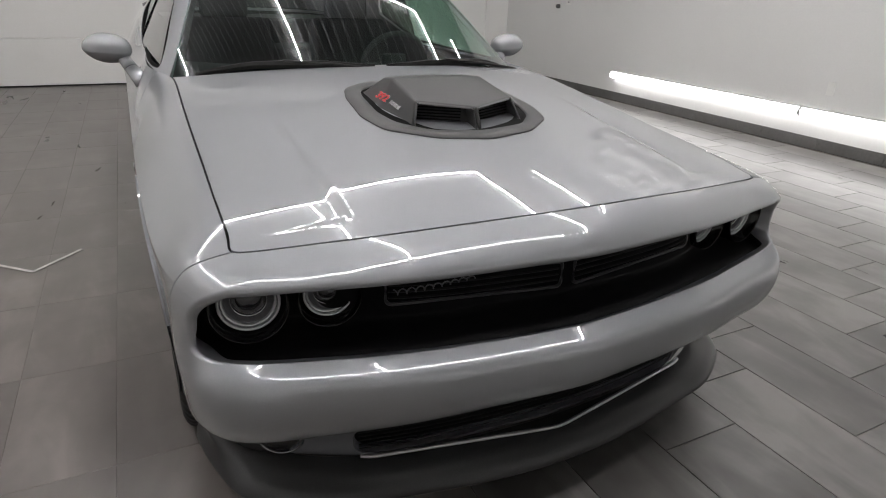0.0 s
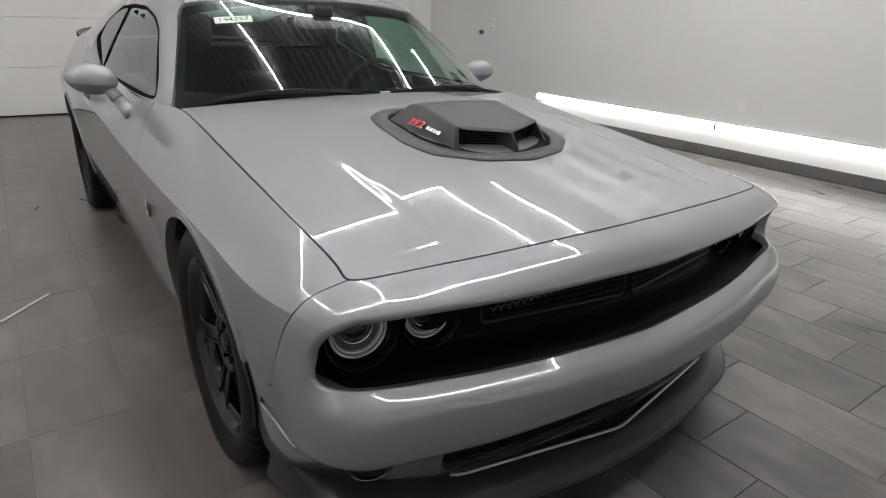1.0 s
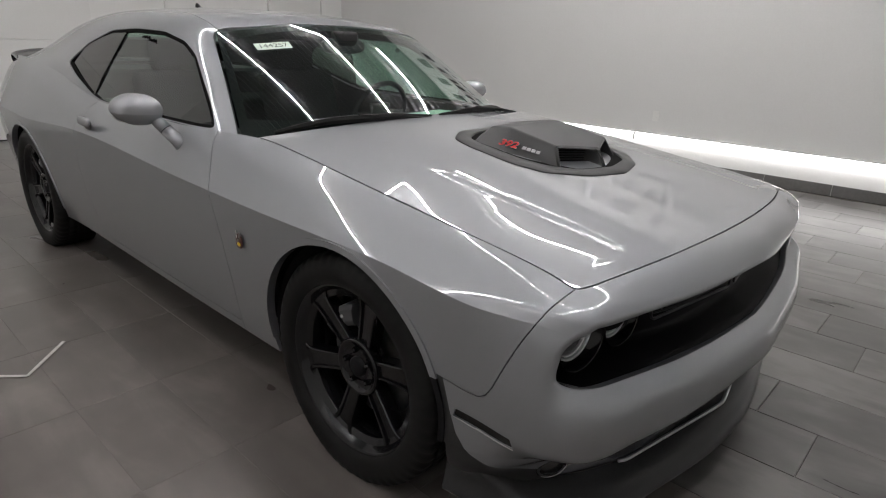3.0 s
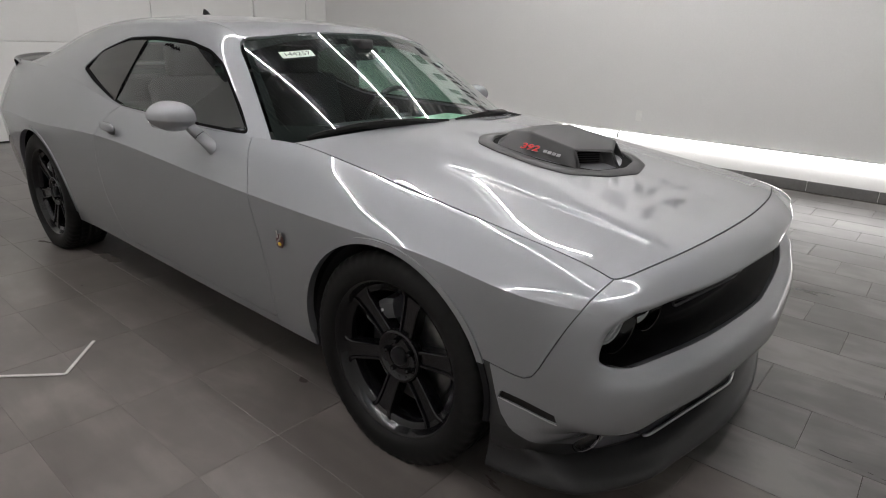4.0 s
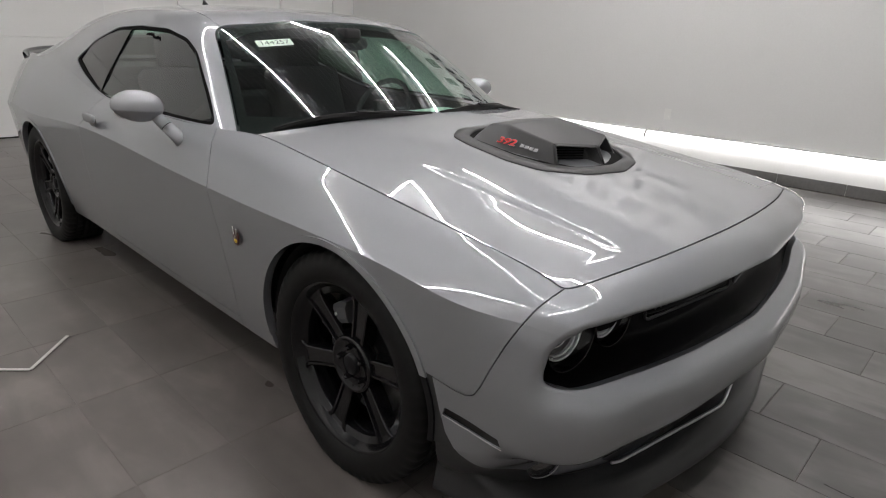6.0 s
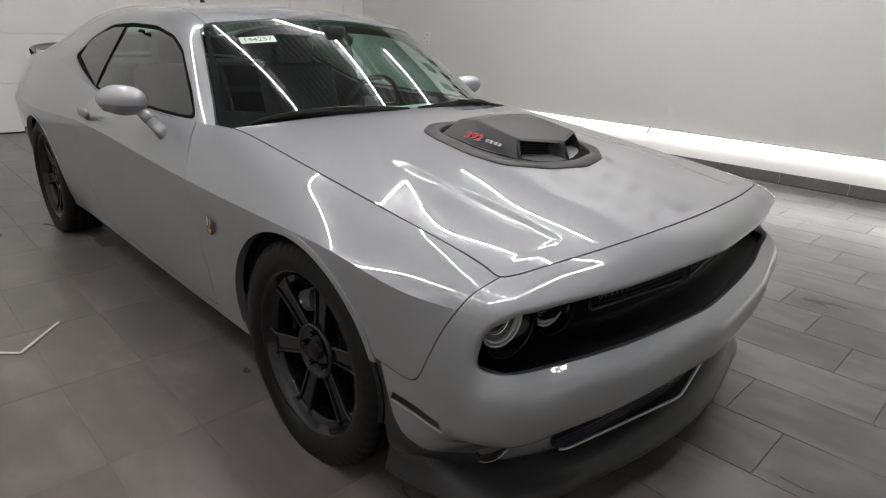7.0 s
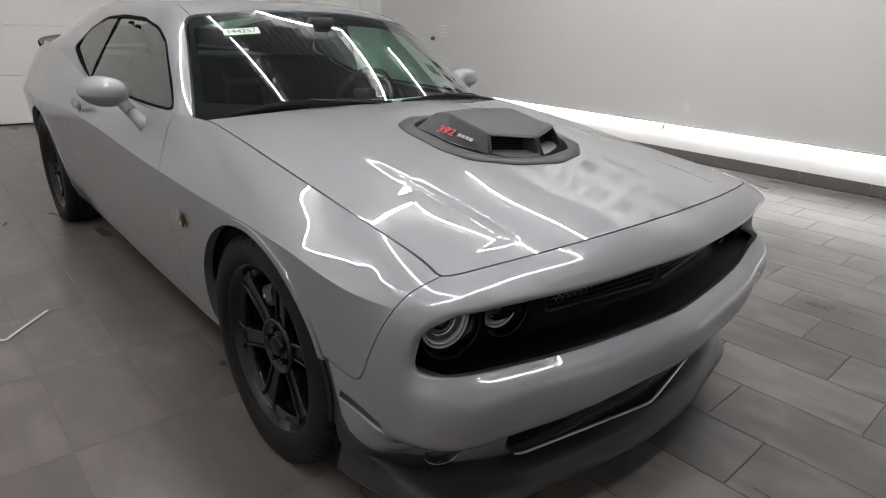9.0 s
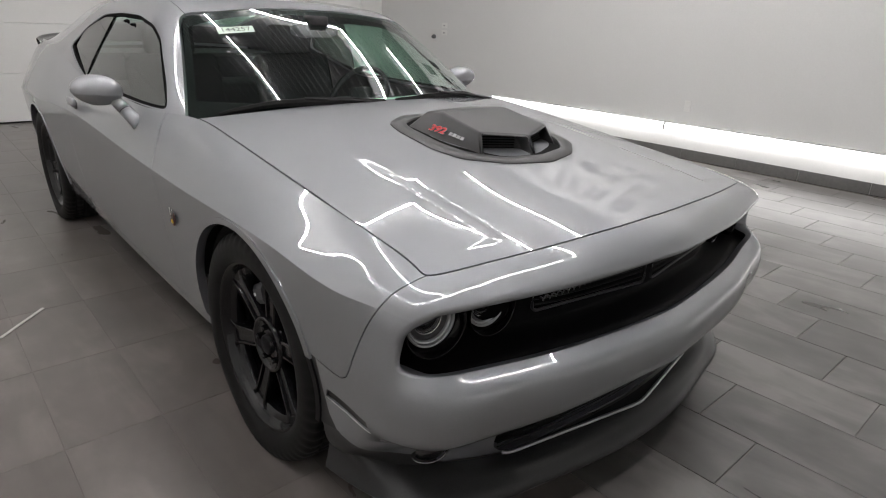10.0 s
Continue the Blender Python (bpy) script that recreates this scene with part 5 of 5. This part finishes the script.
def on_screen(x, y, lift):
    """The place on the windscreen over x, y."""
    b = np.linspace(0, 1, 200)
    best = None
    for a in np.linspace(-1, 1, 201):
        p = screen_at(np.full(200, a), b)
        d = np.hypot(p[:, 0] - x, p[:, 1] - y)
        k = int(d.argmin())
        if best is None or d[k] < best[0]:
            best = (d[k], a, b[k], p[k])
    n = normals_of(SCREEN, np.array([[best[1], best[2]]]))[0]
    return Vector(best[3]) + Vector(n) * lift, Vector(n)


for x0, y0, x1, y1 in ((-0.665, 0.655, -0.03, 0.50), (0.02, 0.50, 0.60, 0.625)):
    w = empty("wiper")
    w.parent = car
    pts = [on_screen(x0 + (x1 - x0) * t, y0 + (y1 - y0) * t - (0.03 * math.sin(math.pi * t)), 0.012)[0] for t in np.linspace(0, 1, 14)]
    part("wiper_blade", sweep(pts, [0.006 + 0.004 * math.sin(math.pi * t) for t in np.linspace(0, 1, 14)], 6, flat=1.6), PLASTIC, w)
    mid = pts[6]
    end = Vector((x1 + 0.08 * (1 if x1 > 0.3 else 0.6), y1 - 0.035 if x1 > 0.3 else y1 - 0.02, 0.955 if x1 < 0.3 else 0.935))
    arm = [mid + Vector((0, -0.004, 0.014)), mid.lerp(end, 0.5) + Vector((0, -0.006, 0.018)), end + Vector((0, 0, 0.010)), end + Vector((0, 0, -0.02))]
    part("wiper_arm", sweep(arm, [0.008, 0.010, 0.011, 0.011], 8, flat=0.6), PLASTIC, w)

# stock sticker on the windscreen
PAPER = material("pale_green_paper", (0.62, 0.74, 0.64), 0.6)
INK = material("dark_ink", (0.02, 0.03, 0.03), 0.6)
c, nrm = on_screen(-0.412, 1.035, 0.004)
right = Vector((1, -0.16, 0)).normalized()
right = (right - nrm * right.dot(nrm)).normalized()
up = nrm.cross(right)
mm = Matrix.Translation(c) @ Matrix((right, up, nrm)).transposed().to_4x4()
st = part("stock_sticker", box((0.150, 0.050, 0.0008), (0, 0, 0)), PAPER, car, "pale green stock number sticker on the glass")
st.matrix_basis = mm
tx = bpy.data.curves.new("number", "FONT")
tx.body, tx.size, tx.align_x, tx.align_y = "144257", 0.042, "CENTER", "CENTER"
tmp = bpy.data.objects.new("number", tx)
scene.collection.objects.link(tmp)
bpy.context.view_layer.update()
me = bpy.data.meshes.new_from_object(tmp.evaluated_get(bpy.context.evaluated_depsgraph_get()))
bpy.data.objects.remove(tmp)
me.materials.clear()
me.materials.append(INK)
num = new("number", me)
num.parent = st
num.location = (0, 0, 0.0012)

# cabin
TRIM = grain(material("dark_cabin_trim", (0.02, 0.02, 0.021), 0.7), 90, (0.016, 0.016, 0.017), (0.026, 0.026, 0.027), 0.1)
SEATM = grain(material("dark_seat_cloth", (0.012, 0.012, 0.013), 0.85, spec=0.2), 150, (0.009, 0.009, 0.01), (0.015, 0.015, 0.016), 0.2)
dash = Field(lambda x, y: np.c_[x, y, 0.925 - 0.02 * (x / 0.7) ** 2 - 0.9 * np.maximum(0, y - 0.98) ** 2 - 6 * np.maximum(0, y - 1.12) ** 2])
shell("dashboard", dash, fine(-0.72, 0.72, 0.04), fine(0.56, 1.28, 0.03), (), TRIM, car, (1,), 0.3)
for s in (-1, 1):
    seat = empty("seat")
    seat.parent = car
    part("seat_cushion", box((0.50, 0.52, 0.16), (s * 0.36, 1.62, 0.48), 0.05, seg=3), SEATM, seat, "", True)
    bm = box((0.48, 0.14, 0.60), (0, 0, 0.30), 0.05, seg=3)
    bmesh.ops.rotate(bm, cent=(0, 0, 0), matrix=Matrix.Rotation(math.radians(-18), 3, "X"), verts=bm.verts)
    part("seat_back", bm, SEATM, seat, "", True).location = (s * 0.36, 1.86, 0.50)
    part("head_rest", box((0.26, 0.09, 0.17), (s * 0.36, 2.06, 1.16), 0.035, seg=3), SEATM, seat, "", True)
part("rear_bench", box((1.25, 0.5, 0.5), (0, 2.65, 0.62), 0.06, seg=3), SEATM, car, "", True)
part("parcel_shelf", box((1.3, 0.6, 0.02), (0, 3.1, 1.03)), TRIM, car)
wheel_ring = lathe([(0.175 + 0.014 * math.cos(a), 0.014 * math.sin(a)) for a in np.linspace(0, 2 * math.pi, 9)], 40, "Y")
bmesh.ops.rotate(wheel_ring, cent=(0, 0, 0), matrix=Matrix.Rotation(math.radians(22), 3, "X"), verts=wheel_ring.verts)
sw = part("steering_wheel", wheel_ring, TRIM, car, "", True)
sw.location = (0.36, 1.26, 0.89)
part("wheel_boss", box((0.13, 0.05, 0.12), (0, 0, 0), 0.02, seg=2), TRIM, sw)
for x in (-0.12, 0.12):
    part("wheel_bar", box((0.11, 0.02, 0.03), (x, 0, 0), 0.006, seg=1), TRIM, sw)
rv = part("rear_view_mirror", egg(0.125, 0.02, 0.034, 3, 28, 14), TRIM, car, "", True)
rv.location = (0.0, 1.10, 1.235)
part("sensor_housing", box((0.09, 0.10, 0.05), (0, 1.09, 1.275), 0.015, seg=2), TRIM, car, "", True)
GREEN = material("green_paper", (0.10, 0.55, 0.09), 0.6)
SHEET = material("pale_paper", (0.55, 0.66, 0.58), 0.6)
sheet = tagged(link("paper_sheet", box((0.30, 0.20, 0.002), (0, 0, 0)), SHEET, smooth=False), "pale paper sheet with a green edge on the dashboard", "paper sheet")
sheet.matrix_basis = pose(0.37 + CAR_X, 0.83, 0.932, 0, 0, 8)
part("green_edge", box((0.04, 0.20, 0.003), (-0.15, 0, 0)), GREEN, sheet)
part("green_edge", box((0.30, 0.03, 0.003), (0.02, -0.098, 0)), GREEN, sheet)

# boot spoiler and roof aerial
rows = []
for x, y, z in ((0.0, 3.80, 1.080), (0.3, 3.795, 1.080), (0.56, 3.77, 1.072), (0.67, 3.69, 1.058), (0.735, 3.53, 1.040)):
    rows.append([(x, y - 0.12, z - 0.025), (x, y - 0.05, z + 0.012), (x, y + 0.06, z + 0.036), (x, y + 0.13, z + 0.050), (x, y + 0.148, z + 0.043), (x, y + 0.13, z + 0.016), (x * 0.98, y + 0.09, z - 0.04)])
t, u, en = low_net(rows)
shell("boot_spoiler", Sheet(t, u, [0, 0.06, 0.16, 0.23, 0.25, 0.275, 0.34]), fine(0, en, 0.03), fine(0, 0.34, 0.012), (), GLOSS_BLACK, car, (1, -1), 0.0, label="black boot lid spoiler")
bm = bmesh.new()
prof = [(0, 0.0), (0.03, 0.02), (0.075, 0.05), (0.09, 0.052), (0.10, 0.0)]
L = [bm.verts.new((-0.012 * (1 - z / 0.06), y, z)) for y, z in prof]
Rr = [bm.verts.new((0.012 * (1 - z / 0.06), y, z)) for y, z in prof]
for i in range(4):
    bm.faces.new((L[i], L[i + 1], Rr[i + 1], Rr[i]))
bm.faces.new(L[::-1])
bm.faces.new(Rr)
part("roof_aerial", bm, PLASTIC, car, "black shark fin aerial").location = (0, 2.42, 1.387)


# ---- floor tiles ----
def toward_mid(color, k):
    return [c + (m - c) * k for c, m in zip(color, TILE_MID)]


def tile_material(name, random_socket, shade=(1.0, 1.0, 1.0), gloss=0.8, calm=0.0):
    """Grey stone-look tile: cloudy blotches, fine streaks along the tile, each tile a little different."""
    m = material(name, (0.15, 0.14, 0.135), 0.4, spec=gloss)
    t = m.node_tree
    b = t.nodes["Principled BSDF"]
    geo = t.nodes.new("ShaderNodeNewGeometry")
    if random_socket == "object":
        info = t.nodes.new("ShaderNodeObjectInfo")
        rnd = info.outputs["Random"]
    else:
        rnd = geo.outputs["Random Per Island"]
    # the pattern is shifted by each tile's own number
    comb = t.nodes.new("ShaderNodeCombineXYZ")
    mul = t.nodes.new("ShaderNodeMath")
    mul.operation = "MULTIPLY"
    mul.inputs[1].default_value = 37.0
    t.links.new(rnd, mul.inputs[0])
    for i in range(3):
        t.links.new(mul.outputs[0], comb.inputs[i])
    add = t.nodes.new("ShaderNodeVectorMath")
    add.operation = "ADD"
    t.links.new(geo.outputs["Position"], add.inputs[0])
    t.links.new(comb.outputs[0], add.inputs[1])
    mp = t.nodes.new("ShaderNodeMapping")
    mp.inputs["Scale"].default_value = (1.0, 0.28, 1.0)
    t.links.new(add.outputs[0], mp.inputs[0])
    n1, n2 = t.nodes.new("ShaderNodeTexNoise"), t.nodes.new("ShaderNodeTexNoise")
    n1.inputs["Scale"].default_value, n1.inputs["Detail"].default_value, n1.inputs["Distortion"].default_value = 5.5, 7.0, 0.8
    n2.inputs["Scale"].default_value, n2.inputs["Detail"].default_value = 3.2, 5.0
    t.links.new(mp.outputs[0], n1.inputs["Vector"])
    t.links.new(add.outputs[0], n2.inputs["Vector"])
    mix = t.nodes.new("ShaderNodeMath")
    mix.operation = "MULTIPLY_ADD"
    mix.inputs[1].default_value = 0.55
    hf = t.nodes.new("ShaderNodeMath")
    hf.operation = "MULTIPLY"
    hf.inputs[1].default_value = 0.45
    t.links.new(n2.outputs["Fac"], hf.inputs[0])
    t.links.new(n1.outputs["Fac"], mix.inputs[0])
    t.links.new(hf.outputs[0], mix.inputs[2])
    var = t.nodes.new("ShaderNodeMath")
    var.operation = "MULTIPLY_ADD"
    var.inputs[1].default_value = 0.10 * (1 - 1.4 * calm)
    t.links.new(rnd, var.inputs[0])
    t.links.new(mix.outputs[0], var.inputs[2])
    ramp = t.nodes.new("ShaderNodeValToRGB")
    e = ramp.color_ramp.elements
    e[0].position, e[0].color = 0.39, (*(c * k for c, k in zip(toward_mid(TILE_DARK, calm), shade)), 1)
    e[1].position, e[1].color = 0.67, (*(c * k for c, k in zip(toward_mid(TILE_LIGHT, calm), shade)), 1)
    mid = ramp.color_ramp.elements.new(0.53)
    mid.color = (*(c * k for c, k in zip(TILE_MID, shade)), 1)
    t.links.new(var.outputs[0], ramp.inputs[0])
    t.links.new(ramp.outputs[0], b.inputs["Base Color"])
    rr = t.nodes.new("ShaderNodeMapRange")
    rr.inputs["To Min"].default_value, rr.inputs["To Max"].default_value = 0.22, 0.40
    t.links.new(n1.outputs["Fac"], rr.inputs["Value"])
    t.links.new(rr.outputs[0], b.inputs["Roughness"])
    bp = t.nodes.new("ShaderNodeBump")
    bp.inputs["Strength"].default_value, bp.inputs["Distance"].default_value = 0.10, 0.003
    t.links.new(n1.outputs["Fac"], bp.inputs["Height"])
    t.links.new(bp.outputs[0], b.inputs["Normal"])
    return m


TILE_DARK, TILE_MID, TILE_LIGHT = (0.050, 0.046, 0.043), (0.091, 0.086, 0.082), (0.17, 0.161, 0.155)
TILEM = tile_material("grey_tile", "object")
TILEM_FAR = tile_material("grey_tile_far", "island")
BROWNER = (1.50, 1.41, 1.37)
TILEM_OLD = tile_material("brown_grey_tile", "object", BROWNER, 0.5, 0.55)
TILEM_OLD_FAR = tile_material("brown_grey_tile_far", "island", BROWNER, 0.5, 0.55)


def tile_data(w, d, gap=0.0022, bev=0.0012, h=0.006):
    x, y = w / 2 - gap / 2, d / 2 - gap / 2
    v = [(sx * x, sy * y, -h) for sx, sy in ((-1, -1), (1, -1), (1, 1), (-1, 1))]
    v += [(sx * x, sy * y, -bev * 0.7) for sx, sy in ((-1, -1), (1, -1), (1, 1), (-1, 1))]
    v += [(sx * (x - bev), sy * (y - bev), 0) for sx, sy in ((-1, -1), (1, -1), (1, 1), (-1, 1))]
    f = [(8, 9, 10, 11)]
    for i in range(4):
        j = (i + 1) % 4
        f += [(i, j, 4 + j, 4 + i), (4 + i, 4 + j, 8 + j, 8 + i)]
    return v, f


def lay(xs, w, y_first, d, shift, far, tile_mesh):
    """Columns of tiles along y; the near stretch as pieces of their own, the rest gathered."""
    for i, x0 in enumerate(xs):
        off = (y_first + shift * i) % d
        k = math.floor((ROOM_Y0 - off) / d)
        while off + k * d < ROOM_Y1:
            y0 = off + k * d
            k += 1
            cx, cy = x0 + w / 2, y0 + d / 2
            a, b = max(y0, ROOM_Y0), min(y0 + d, ROOM_Y1)
            if b - a < 0.02 or cx < ROOM_X0 or cx > ROOM_X1 - 0.02:
                continue
            if -2.5 < cx < 4.6 and -1.9 < cy < 2.6 and b - a > d - 0.001:
                ob = new("tile", tile_mesh)
                ob.parent = floor
                ob.location = (cx, cy, 0)
            else:
                far.append((cx, (a + b) / 2, w, b - a))


def tile_mesh(w, d, mat=TILEM, gap=0.0022):
    v, f = tile_data(w, d, gap)
    me = bpy.data.meshes.new("tile")
    me.from_pydata(v, [], f)
    me.materials.append(mat)
    return me


far = []
lay([0.05 + 0.3065 * k for k in range(-1, 16)], 0.3065, -1.033 - 0.204, 0.612, 0.204, far, tile_mesh(0.3065, 0.612, TILEM, 0.0036))
lay([-1.13 + 0.29 * k for k in range(-10, 1)] + [-0.84], 0.29, 0.34, 0.565, 0.0, far, tile_mesh(0.29, 0.565, TILEM_OLD, 0.0014))
lay([-0.55], 0.2935, 0.34, 0.565, 0.0, far, tile_mesh(0.2935, 0.565, TILEM_OLD, 0.0014))
vs, fs, kinds = [], [], []
for cx, cy, w, d in far:
    v, f = tile_data(w, d)
    n = len(vs)
    vs += [(x + cx, y + cy, z) for x, y, z in v]
    fs += [tuple(i + n for i in q) for q in f]
    kinds += [1 if cx < -0.26 else 0] * len(f)
me = bpy.data.meshes.new("far_tiles")
me.from_pydata(vs, [], fs)
me.materials.append(TILEM_FAR)
me.materials.append(TILEM_OLD_FAR)
me.polygons.foreach_set("material_index", kinds)
ob = new("far_tiles", me)
ob.parent = floor
tagged(ob, kind="stuff")
PALE_GROUT = grain(material("pale_grout", (0.12, 0.107, 0.097), 0.9), 3, (0.075, 0.066, 0.06), (0.15, 0.134, 0.122))
part("grout_bed", box((-0.26 - ROOM_X0, ROOM_Y1 - ROOM_Y0, 0.003), ((ROOM_X0 - 0.26) / 2, (ROOM_Y0 + ROOM_Y1) / 2, -0.0028)), PALE_GROUT, floor)
